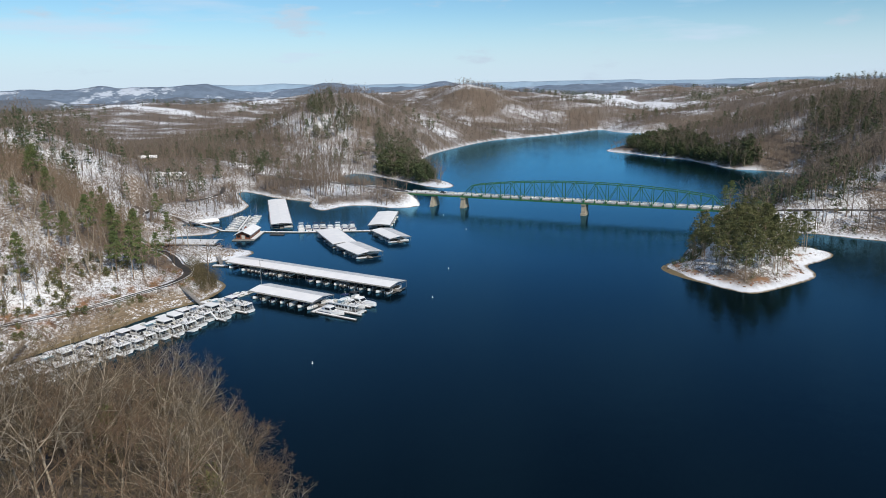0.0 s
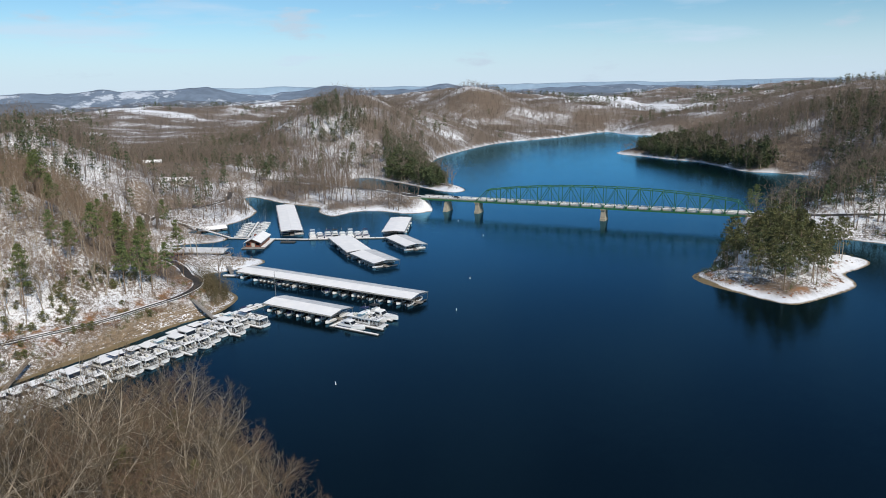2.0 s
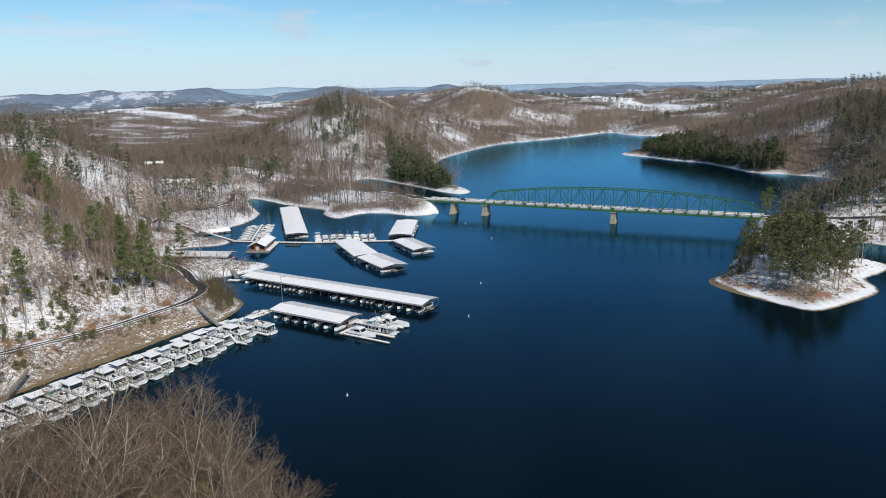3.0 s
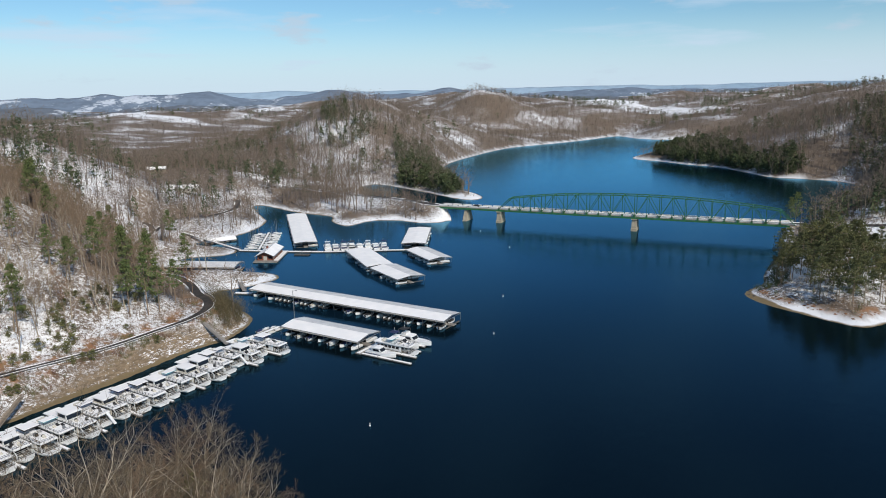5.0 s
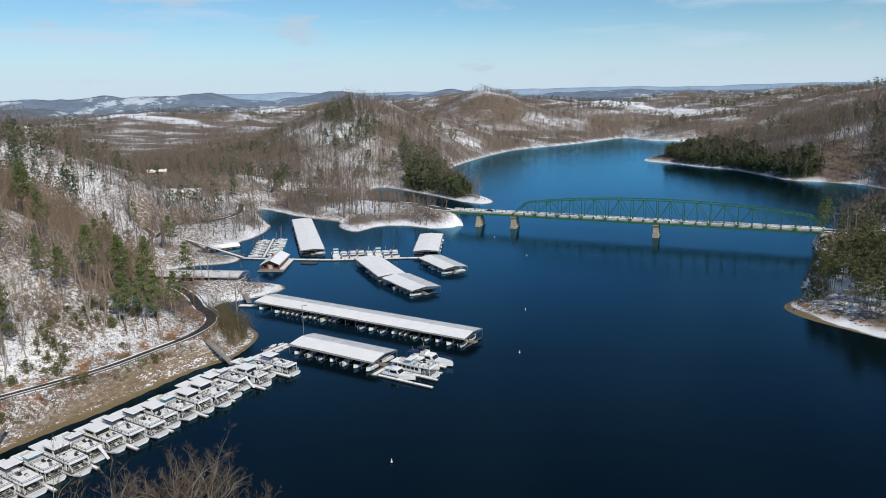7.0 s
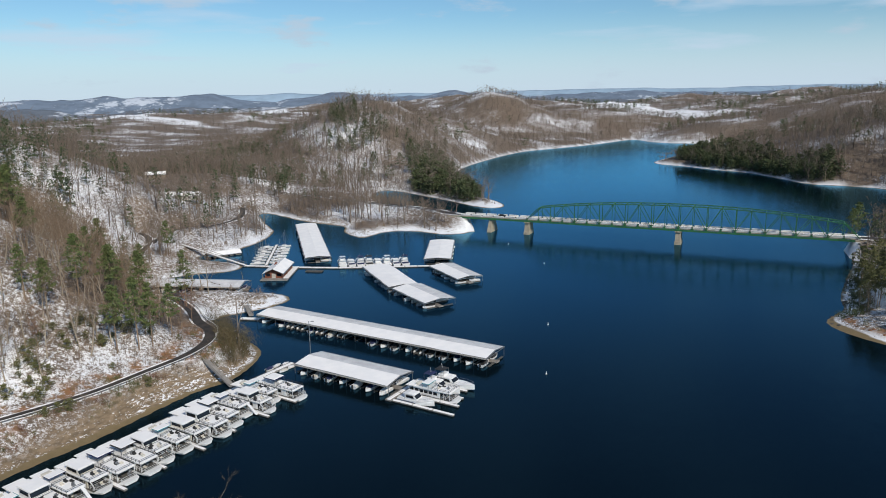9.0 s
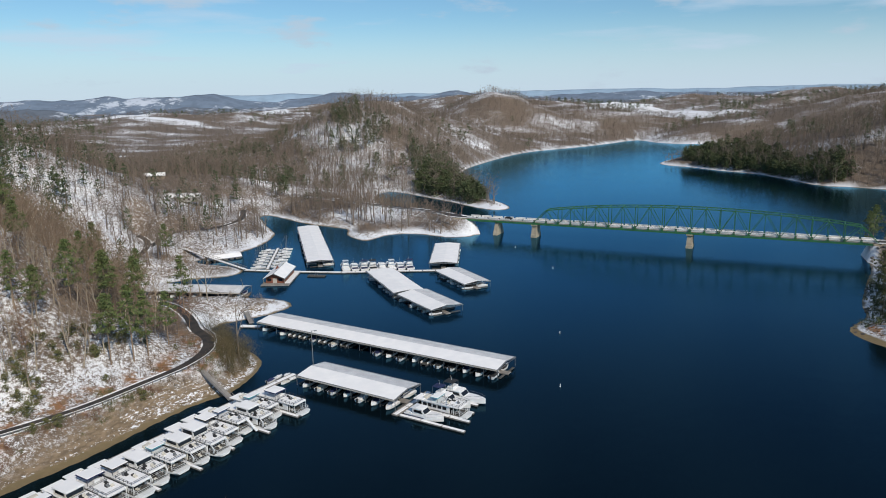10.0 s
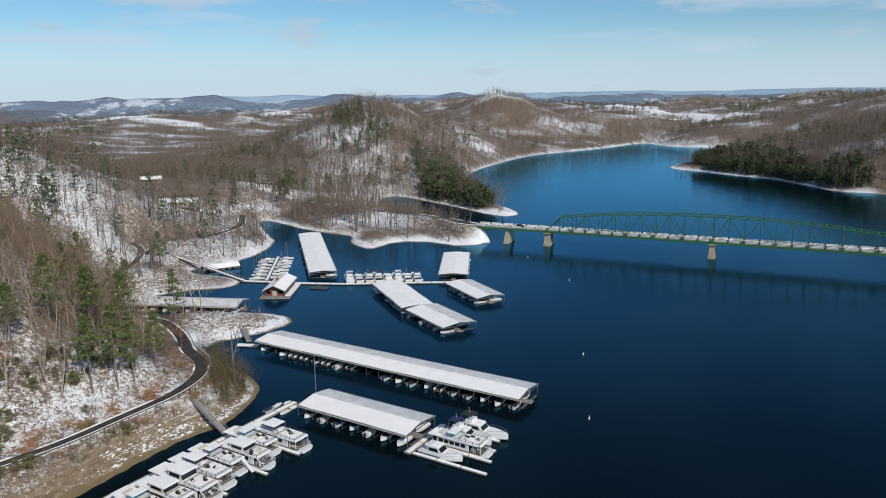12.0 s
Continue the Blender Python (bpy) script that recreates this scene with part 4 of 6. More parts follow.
cedar = lambda x, y: (np.hypot((x - 84) / 30, (y - 660) / 60) < 1 + 0.5 * (place_noise(x, y, 20, 131) - 0.5)) | (np.hypot((x - 404) / 30, (y - 765) / 88) < 1 + 0.7 * (place_noise(x, y, 24, 133) - 0.5)) | (np.hypot((x - 420) / 18, (y - 656) / 26) < 1 + 0.6 * (place_noise(x, y, 20, 135) - 0.5))
mid_green = scatter(rng, -420, 560, 200, 900, 8.5, lambda x, y, z, d, r: (d > 8) & (r > 5) & in_view(x, y) & (np.hypot(x, y) < 900) & (ever(x, y) > 0.76 - 0.11 * (x > 230) - 0.08 * blob(x, y, 470, 560, 90, 70) - 0.16 * blob(x, y, 10, 850, 70, 70) - 0.1 * blob(x, y, -190, 520, 120, 90)) & ~cedar(x, y) & ~near_zone(x, y) & ((x < 155) | (y > 345)))
loose = scatter(rng, -420, 560, 230, 900, 23.0, lambda x, y, z, d, r: (d > 18) & (r > 6) & in_view(x, y) & ~near_zone(x, y) & ((x < 155) | (y > 345)))
mid_green = np.vstack((mid_green, loose))
woodland("evergreen_trees", "scattered dark green pines and cedars in the woods", "forest", mid_pine, mid_green, rng, [M_BARK, M_NEEDLE_DARK], (0.55, 1.25))

cedar_places = scatter(rng, 20, 480, 560, 900, 4.6, lambda x, y, z, d, r: (d > 5) & cedar(x, y))
cedar_kinds = [join(*pine_tree(s, 10.5, 6, 6, 7, 1.4, 0.05, 0.33, 3, 2.8), True) for s in (91, 92, 93)]
woodland("cedar_thicket", "dense dark green cedar thickets on the points", "forest", cedar_kinds, cedar_places, rng, [M_BARK, M_NEEDLE_DARK], (0.6, 1.25))

head_places = scatter(rng, -250, 900, 700, 1560, 8.9, lambda x, y, z, d, r: (d > 6) & (np.hypot(x, y) >= 900) & (np.hypot(x, y) < 1550) & in_view(x, y))
woodland("lake_head_forest", "leafless woods on the hills at the lake's head", "forest", far_bare, head_places, rng, [M_BARK_MID], (0.55, 0.9))
far_places = scatter(rng, -1500, 2300, 750, 2500, 21.5, lambda x, y, z, d, r: (d > 9) & ((np.hypot(x, y) >= 1550) | (x < -250) | (x > 900)) & (np.hypot(x, y) >= 900) & in_view(x, y) & ((snowiness(x, y) < 1) | (np.hypot(x, y) < 1600)))
woodland("distant_forest", "distant leafless woods on rolling hills", "forest", far_bare, far_places, rng, [M_BARK_FAR], (0.6, 1.05))
far_green = scatter(rng, -1500, 2300, 750, 2500, 21.0, lambda x, y, z, d, r: (d > 9) & (np.hypot(x, y) >= 900) & in_view(x, y) & ((ever(x, y) > 0.80 - 0.06 * (x > 500)) | cedar(x, y)) & (np.hypot((x - 290) / 130, (y - 1400) / 120) > 1))
woodland("distant_evergreens", "distant dark evergreen woods", "forest", far_pine, far_green, rng, [M_BARK, M_NEEDLE_DARK], (0.8, 1.25))


# ---- the truss bridge ----
def build_bridge():
    """Two-span continuous through truss on concrete piers; x runs along the deck, from the middle pier."""
    turn = math.degrees(math.atan2(-0.56, 0.8285))
    ob = thing("truss_bridge", "long green steel truss bridge with snowy deck", "bridge", m=pose(173, 430, 0, 0, 0, turn))
    z0, half, n, pitch = 9.0, 4.1, 12, 7.14
    ends = (-12 * pitch, 12 * pitch)
    rise = lambda i: 0.0 if abs(i) == 12 else 7.2 + 5.0 * (1 - (abs(i) / 11.0) ** 2.2)

    def piece(name, make, mat, label=""):
        bm = bmesh.new()
        make(bm)
        return part(name, bm, mat, ob, label)

    lo, hi = -134.0, 86.5
    piece("deck", lambda b: box(b, lo, -half + 0.5, z0 - 0.45, hi, half - 0.5, z0, 0.03), M_CONCRETE)
    piece("roadway", lambda b: box(b, lo + 0.1, -2.6, z0, hi - 0.1, 2.6, z0 + 0.04), M_ASPHALT, "wet dark roadway with melted snow")
    for s in (-1, 1):
        piece("snow_strip", lambda b: box(b, lo, min(s * 2.55, s * 3.5), z0, hi, max(s * 2.55, s * 3.5), z0 + 0.16, 0.05), M_SNOW, "ridge of ploughed snow")
        piece("stringer", lambda b: box(b, lo, s * half - 0.2, z0 - 1.5, hi, s * half + 0.2, z0 - 0.5, 0.03), M_STEEL)
        # parapet rail, one length a panel
        for i in range(-18, 12):
            x = i * pitch
            rail = piece("guard_rail", lambda b: (box(b, x + 0.5, s * 3.65 - 0.12, z0 + 0.05, x + pitch - 0.5, s * 3.65 + 0.12, z0 + 0.8, 0.03)), M_PARAPET, "pale concrete parapet length")
            bm = bmesh.new()
            box(bm, x + 0.5, s * 3.65 - 0.32, z0 + 0.802, x + pitch - 0.5, s * 3.65 + 0.3, z0 + 0.98, 0.06)
            part("snow_cap", bm, M_SNOW, rail)
        for i in range(-12, 12):
            a, b2 = (i * pitch, s * half, z0 + rise(i)), ((i + 1) * pitch, s * half, z0 + rise(i + 1))
            piece("top_chord", lambda b: bar(b, a, b2, 0.46, 0.42), M_STEEL)
        for i in range(-12, 13):
            if abs(i) < 12:
                piece("vertical_post", lambda b: bar(b, (i * pitch, s * half, z0 - 0.6), (i * pitch, s * half, z0 + rise(i)), 0.24 if i % 2 else 0.34), M_STEEL)
            piece("gusset", lambda b: box(b, i * pitch - 0.55, s * half - 0.06, z0 - 1.4, i * pitch + 0.55, s * half + 0.28, z0 + 0.35), M_STEEL)
        for i in range(-12, 12):
            if i in (-12, 11):
                continue
            a, b2 = (i, i + 1) if i % 2 else (i + 1, i)   # diagonals meet at every second node
            piece("diagonal", lambda b: bar(b, (a * pitch, s * half, z0 + rise(a)), (b2 * pitch, s * half, z0 - 0.5), 0.26), M_STEEL)
    for i in range(-18, 13):
        piece("floor_beam", lambda b: box(b, i * pitch - 0.18, -half, z0 - 1.35, i * pitch + 0.18, half, z0 - 0.46), M_STEEL)
    for i in range(-11, 12):
        h = z0 + rise(i)
        piece("top_strut", lambda b: box(b, i * pitch - 0.15, -half, h - 0.25, i * pitch + 0.15, half, h + 0.15), M_STEEL)
        if i < 11:
            h2 = z0 + rise(i + 1)
            piece("lateral_brace", lambda b: (bar(b, (i * pitch, -half, h), ((i + 1) * pitch, half, h2), 0.14), bar(b, (i * pitch, half, h), ((i + 1) * pitch, -half, h2), 0.14)), M_STEEL)

    def pier(x, top, thick, wide):
        p = piece("pier", lambda b: loft(b, [[(x - thick * k, -wide * k, z), (x + thick * k, -wide * k, z), (x + thick * k, wide * k, z), (x - thick * k, wide * k, z)] for k, z in ((1.18, -3.0), (1.12, 1.6), (1.0, 1.7), (0.88, top))]), M_CONCRETE, "weathered tan concrete pier")
        bm = bmesh.new()
        box(bm, x - thick - 0.25, -wide - 0.4, top, x + thick + 0.25, wide + 0.4, top + 0.7, 0.06)
        part("pier_cap", bm, M_CONCRETE, p)

    pier(0, z0 - 2.2, 1.5, 4.0)
    pier(-12 * pitch, z0 - 2.2, 1.5, 4.0)
    pier(12 * pitch + 0.2, z0 - 2.2, 1.5, 4.2)
    for x in (-109, -130.5):
        piece("tapered_pier", lambda b: loft(b, [[(x - a, -w, z), (x + a, -w, z), (x + a, w, z), (x - a, w, z)] for a, w, z in ((1.5, 6.2, -3), (1.4, 5.6, 0.4), (0.75, 3.2, z0 - 1.5))]), M_CONCRETE, "tapered concrete approach pier")
    for x, dx in ((lo, 3), (hi, -2)):
        piece("abutment", lambda b: box(b, x - 3, -4.6, z0 - 7, x + 3, 4.6, z0 - 0.5, 0.15), M_CONCRETE, "concrete abutment in the bank")
    return ob


bridge = build_bridge()


def build_car():
    ob = thing("car", "small dark car driving on the bridge deck", "car", m=pose(173 - 103 * 0.8285 + 0.8, 430 + 103 * 0.56 + 1.1, 9.05, 0, 0, math.degrees(math.atan2(-0.56, 0.8285))))
    bm = bmesh.new()
    loft(bm, [[(x, -0.88, z) for x, z in prof] for prof in [[(-2.2, 0.35), (-2.2, 0.85), (-1.0, 0.95), (1.1, 0.9), (2.2, 0.7), (2.2, 0.35)]]] + [[(x, 0.88, z) for x, z in [(-2.2, 0.35), (-2.2, 0.85), (-1.0, 0.95), (1.1, 0.9), (2.2, 0.7), (2.2, 0.35)]]])
    part("body", bm, M_BLACK, ob)
    bm = bmesh.new()
    loft(bm, [[(x, s, z) for x, z in [(-1.9, 0.86), (-1.3, 1.42), (0.3, 1.45), (1.1, 0.88)]] for s in (-0.74, 0.74)])
    part("cabin", bm, M_GLASS, ob)
    for x in (-1.35, 1.35):
        for s in (-0.85, 0.85):
            bm = bmesh.new()
            bmesh.ops.create_cone(bm, cap_ends=True, segments=12, radius1=0.33, radius2=0.33, depth=0.22, matrix=pose(x, s, 0.33, 90))
            part("wheel", bm, M_BLACK, ob)


build_car()


# ---- boats ----
def hull_rings(length, beam, depth, bow=0.38, lift=0.5, z=0.0, n=9):
    """Rings of a pointed hull, stern at x = 0, bow at x = length."""
    rings = []
    for i in range(n):
        u = i / (n - 1)
        k = 1.0 if u < 1 - bow else max(0.03, 1 - ((u - 1 + bow) / bow) ** 1.9)
        w, top = beam / 2 * k, z + depth + lift * u ** 2.2
        keel = z - 0.25 + (lift * 0.9 + 0.2) * max(0, u - 0.7) / 0.3
        x = length * u
        rings.append([(x, -w, top), (x, -w * 0.92, z + depth * 0.35), (x, -w * 0.5, keel), (x, w * 0.5, keel), (x, w * 0.92, z + depth * 0.35), (x, w, top)])
    return rings


def new_part(ob, name, make, mat, label=""):
    bm = bmesh.new()
    make(bm)
    return part(name, bm, mat, ob, label)


def rails(b, x0, x1, y0, y1, z, h=0.95, gap=1.6):
    """A railing of thin posts and two bars round a rectangle."""
    for zz in (z + h, z + h * 0.55):
        for a, c in (((x0, y0), (x1, y0)), ((x1, y0), (x1, y1)), ((x1, y1), (x0, y1)), ((x0, y1), (x0, y0))):
            bar(b, (*a, zz), (*c, zz), 0.05)
    k = max(1, int((x1 - x0) / gap))
    for i in range(k + 1):
        x = x0 + (x1 - x0) * i / k
        for y in (y0, y1):
            bar(b, (x, y, z), (x, y, z + h), 0.06)


def build_houseboat(kind, canvas, wall):
    """A houseboat: shallow hull, long cabin, snowy roof deck, raised bridge, porch under arched struts; stern at x = 0."""
    long, w = (17.0, 18.5, 15.0, 16.2)[kind], (2.3, 2.4, 2.15, 2.25)[kind]
    ob = thing("houseboat", ("white houseboat with snow-covered roof deck and canvas canopy", "large two-deck houseboat with snow on its flat roofs", "low white houseboat with snowy roof and folded awning", "white houseboat with glazed bridge and snow on its roof")[kind], "houseboat", "moored houseboats")
    new_part(ob, "hull", lambda b: loft(b, [[(x, -k * w, 0.8), (x, -k * w, 0.3 + up), (x, -k * w * 0.7, -0.3 + up), (x, k * w * 0.7, -0.3 + up), (x, k * w, 0.3 + up), (x, k * w, 0.8)] for x, k, up in ((0, 0.95, 0), (0.6, 1, 0), (long - 3.0, 1, 0), (long - 1.4, (0.97, 0.9)[kind % 2], 0.1), (long - 0.4, (0.9, 0.7)[kind % 2], 0.3), (long, (0.8, 0.5)[kind % 2], 0.42))]), M_WHITE)
    new_part(ob, "waterline_band", lambda b: box(b, 0.2, -w - 0.02, 0.05, long - 3.0, w + 0.02, 0.36), (M_NAVY, M_BLACK, M_TEAL, M_BLACK)[kind])
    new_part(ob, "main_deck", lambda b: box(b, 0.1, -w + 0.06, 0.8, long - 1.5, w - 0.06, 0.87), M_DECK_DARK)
    c0, c1, h = 1.6, long - (4.4, 4.0, 4.8, 3.8)[kind], 2.0
    top = 0.87 + h
    cabin = new_part(ob, "cabin", lambda b: box(b, c0, -w + 0.3, 0.87, c1, w - 0.3, top, 0.06), wall)
    k = int((c1 - c0 - 0.6) / 1.5)
    for i in range(k):
        for s in (-1, 1):
            x = c0 + 0.5 + i * 1.5
            new_part(cabin, "window", lambda b: box(b, x, s * (w - 0.31) - 0.03, 1.6, x + 1.2, s * (w - 0.31) + 0.03, 2.45), M_GLASS, "dark tinted cabin window")
    new_part(cabin, "door", lambda b: box(b, c1 - 0.03, -w + 0.5, 0.95, c1 + 0.04, w - 0.5, 2.7), M_GLASS, "dark glazed front doors")
    front = long - (1.5, 2.1, 1.3, 2.0)[kind]
    new_part(ob, "roof_deck", lambda b: loft(b, [[(x, -w * k2, top), (x, w * k2, top), (x, w * k2, top + 0.15), (x, -w * k2, top + 0.15)] for x, k2 in ((0.8, 1.02), (front - 1.2, 1.02), (front, 0.86))]), M_WHITE)
    mid = (8.6, 10.2, 7.0, 9.6)[kind]
    for xa, xb, k2 in ((0.95, mid - 4.7, 0.95), (mid + 0.3, front - 0.15, 0.96)):
        if xb - xa > 1:
            new_part(ob, "roof_snow", lambda b: box(b, xa, -w * k2, top + 0.15, xb, w * k2, top + 0.28, 0.08), M_ROOF_SNOW, "settled snow on the roof deck")
    for s in (-1, 1):
        if kind % 2 == 0:
            for x in (front - 0.3, front - 2.2):
                new_part(ob, "porch_post", lambda b: bar(b, (x, s * w * 0.9, 0.8), (x, s * w * 0.9, top), 0.1), M_WHITE)
            continue
        new_part(ob, "bow_arch", lambda b: loft(b, [[(x - 0.22, s * y - 0.07, z), (x + 0.22, s * y - 0.07, z), (x + 0.22, s * y + 0.07, z), (x - 0.22, s * y + 0.07, z)] for x, y, z in ((front - 0.6, w * 0.93, top + 0.1), (front + 0.2, w * 0.9, top - 0.6), (front + 0.3, w * 0.84, top - 1.2), (front - 0.1, w * 0.8, 0.75))]), M_WHITE, "curved white strut from roof to bow")
    tagged(new_part(ob, "bow_railing", lambda b: rails(b, c1 + 0.6, long - 0.8, -w * 0.8, w * 0.8, 0.87, 0.95, 0.9), M_WHITE), "thin tubular deck railing", kind="stuff")
    tagged(new_part(ob, "roof_railing", lambda b: rails(b, mid + 0.8, front - 0.5, -w * 0.94, w * 0.94, top + 0.15, 0.75, 1.4), M_BLACK), "thin tubular deck railing", kind="stuff")
    if kind in (1, 3):
        x0, x1, hh = mid - 4.6, mid, (1.9, 1.45)[kind == 3]
        upper = new_part(ob, "upper_cabin", lambda b: loft(b, [[(x0, -w * 0.84, z), (x1 - (z - top) * 0.35, -w * 0.84, z), (x1 - (z - top) * 0.35, w * 0.84, z), (x0, w * 0.84, z)] for z in (top + 0.15, top + hh)]), wall)
        for s in (-1, 1):
            new_part(upper, "window", lambda b: box(b, x0 + 0.5, s * w * 0.84 - 0.03, top + hh * 0.42, x1 - 0.9, s * w * 0.84 + 0.03, top + hh * 0.88), M_GLASS, "dark tinted window strip")
        new_part(upper, "windscreen", lambda b: loft(b, [[(x1 - (z - top) * 0.35 + e, y * w * 0.8, z) for e, y in ((0.02, -1), (0.07, -1), (0.07, 1), (0.02, 1))] for z in (top + hh * 0.3, top + hh * 0.92)]), M_GLASS, "raked dark windscreen")
        new_part(ob, "upper_roof", lambda b: box(b, x0 - 0.5, -w * 0.92, top + hh, x1 + 0.2, w * 0.92, top + hh + 0.12, 0.04), M_WHITE)
        new_part(ob, "upper_snow", lambda b: box(b, x0 - 0.35, -w * 0.85, top + hh + 0.12, x1 + 0.05, w * 0.85, top + hh + 0.27, 0.08), M_ROOF_SNOW, "thick snow on the upper roof")
    elif kind == 0:
        for x in (mid - 4.2, mid - 0.4):
            for s in (-1, 1):
                new_part(ob, "canopy_post", lambda b: bar(b, (x, s * w * 0.82, top + 0.1), (x, s * w * 0.82, top + 1.75), 0.07), M_POST)
        new_part(ob, "canopy", lambda b: loft(b, [[(x, y, top + 1.75 + 0.22 * (1 - (y / w) ** 2) + e) for y in np.linspace(-w, w, 5) * 0.9] + [(x, y, top + 1.67 + 0.22 * (1 - (y / w) ** 2)) for y in np.linspace(w, -w, 5) * 0.9] for x, e in ((mid - 4.5, 0), (mid - 2.3, 0.05), (mid, 0))]), canvas, "canvas sun canopy")
        new_part(ob, "canopy_snow", lambda b: box(b, mid - 4.4, -w * 0.84, top + 1.86, mid - 0.3, w * 0.82, top + 2.04, 0.09), M_ROOF_SNOW)
        new_part(ob, "helm_console", lambda b: box(b, mid - 0.6, -0.7, top + 0.15, mid + 0.2, 0.7, top + 1.1, 0.1), M_WHITE)
        new_part(ob, "side_curtain", lambda b: box(b, mid - 4.3, w * 0.85, top + 0.2, mid - 1.6, w * 0.88, top + 1.6), canvas, "lowered canvas side curtain")
    else:
        new_part(ob, "locker", lambda b: box(b, 1.8, -1.0, top + 0.28, 2.8, 1.0, top + 0.8, 0.08), M_CREAM)
        new_part(ob, "awning", lambda b: box(b, mid - 2.6, -w * 0.9, top + 1.35, mid - 0.2, w * 0.9, top + 1.45, 0.05), canvas, "folded canvas awning on a frame")
        new_part(ob, "awning_snow", lambda b: box(b, mid - 2.55, -w * 0.86, top + 1.45, mid - 0.3, w * 0.8, top + 1.57, 0.06), M_ROOF_SNOW)
        for s in (-1, 1):
            for x in (mid - 2.4, mid - 0.4):
                new_part(ob, "awning_post", lambda b: bar(b, (x, s * w * 0.82, top + 0.1), (x, s * w * 0.82, top + 1.4), 0.07), M_POST)
    clutter = random.Random(kind * 7 + len(canvas.name))
    for i in range(7):
        x, y = (clutter.uniform(mid + 1.2, front - 1.4), clutter.uniform(-w, w) * 0.7) if i < 4 else (clutter.uniform(c1 + 0.8, long - 2.2), clutter.uniform(-w, w) * 0.5)
        zz = top + 0.26 if i < 4 else 0.87
        a, h2 = clutter.uniform(0.25, 0.5), clutter.uniform(0.35, 0.8)
        new_part(ob, ("deck_chair", "deck_box", "deck_table")[i % 3], lambda b: (box(b, x - a, y - 0.35, zz, x + a, y + 0.35, zz + h2 * 0.5, 0.05), box(b, x - a, y - 0.35, zz, x - a + 0.12, y + 0.35, zz + h2, 0.03)), (M_BLACK, M_POST, M_CREAM)[i % 3], "weathered loose deck furniture")
    if kind in (0, 2):
        new_part(ob, "slide", lambda b: loft(b, [[(x, y - 0.35, z), (x, y + 0.35, z), (x, y + 0.35, z + 0.2), (x, y - 0.35, z + 0.2)] for x, y, z in ((front - 0.2, w * 0.45, top + 0.3), (front + 1.4, w * 0.5, 1.9), (front + 2.4, w * 0.55, 0.9), (front + 3.0, w * 0.55, 0.55))] if kind == 2 and canvas is M_NAVY else [[(x, y - 0.35, z), (x, y + 0.35, z), (x, y + 0.35, z + 0.2), (x, y - 0.35, z + 0.2)] for x, y, z in ((0.8, 1.3, top + 0.4), (-0.4, 1.3, 1.9), (-1.2, 1.3, 0.6))]), M_WHITE, "moulded white water slide")
    # low canopy over the stern deck, white with snow
    if kind != 3:
        for s in (-1, 1):
            new_part(ob, "stern_post", lambda b: bar(b, (0.2, s * w * 0.86, 0.8), (0.2, s * w * 0.86, top - 0.1), 0.08), M_POST)
        new_part(ob, "stern_canopy", lambda b: box(b, -0.9, -w * 0.94, top - 0.12, 0.75, w * 0.94, top - 0.02, 0.03), M_WHITE)
        new_part(ob, "stern_snow", lambda b: box(b, -0.8, -w * 0.88, top - 0.02, 0.7, w * 0.86, top + 0.1, 0.05), M_ROOF_SNOW, "snow on the stern canopy")
    new_part(ob, "swim_platform", lambda b: box(b, -1.0, -w * 0.9, 0.25, 0.05, 0.6, 0.4, 0.04), M_DECK)
    return ob


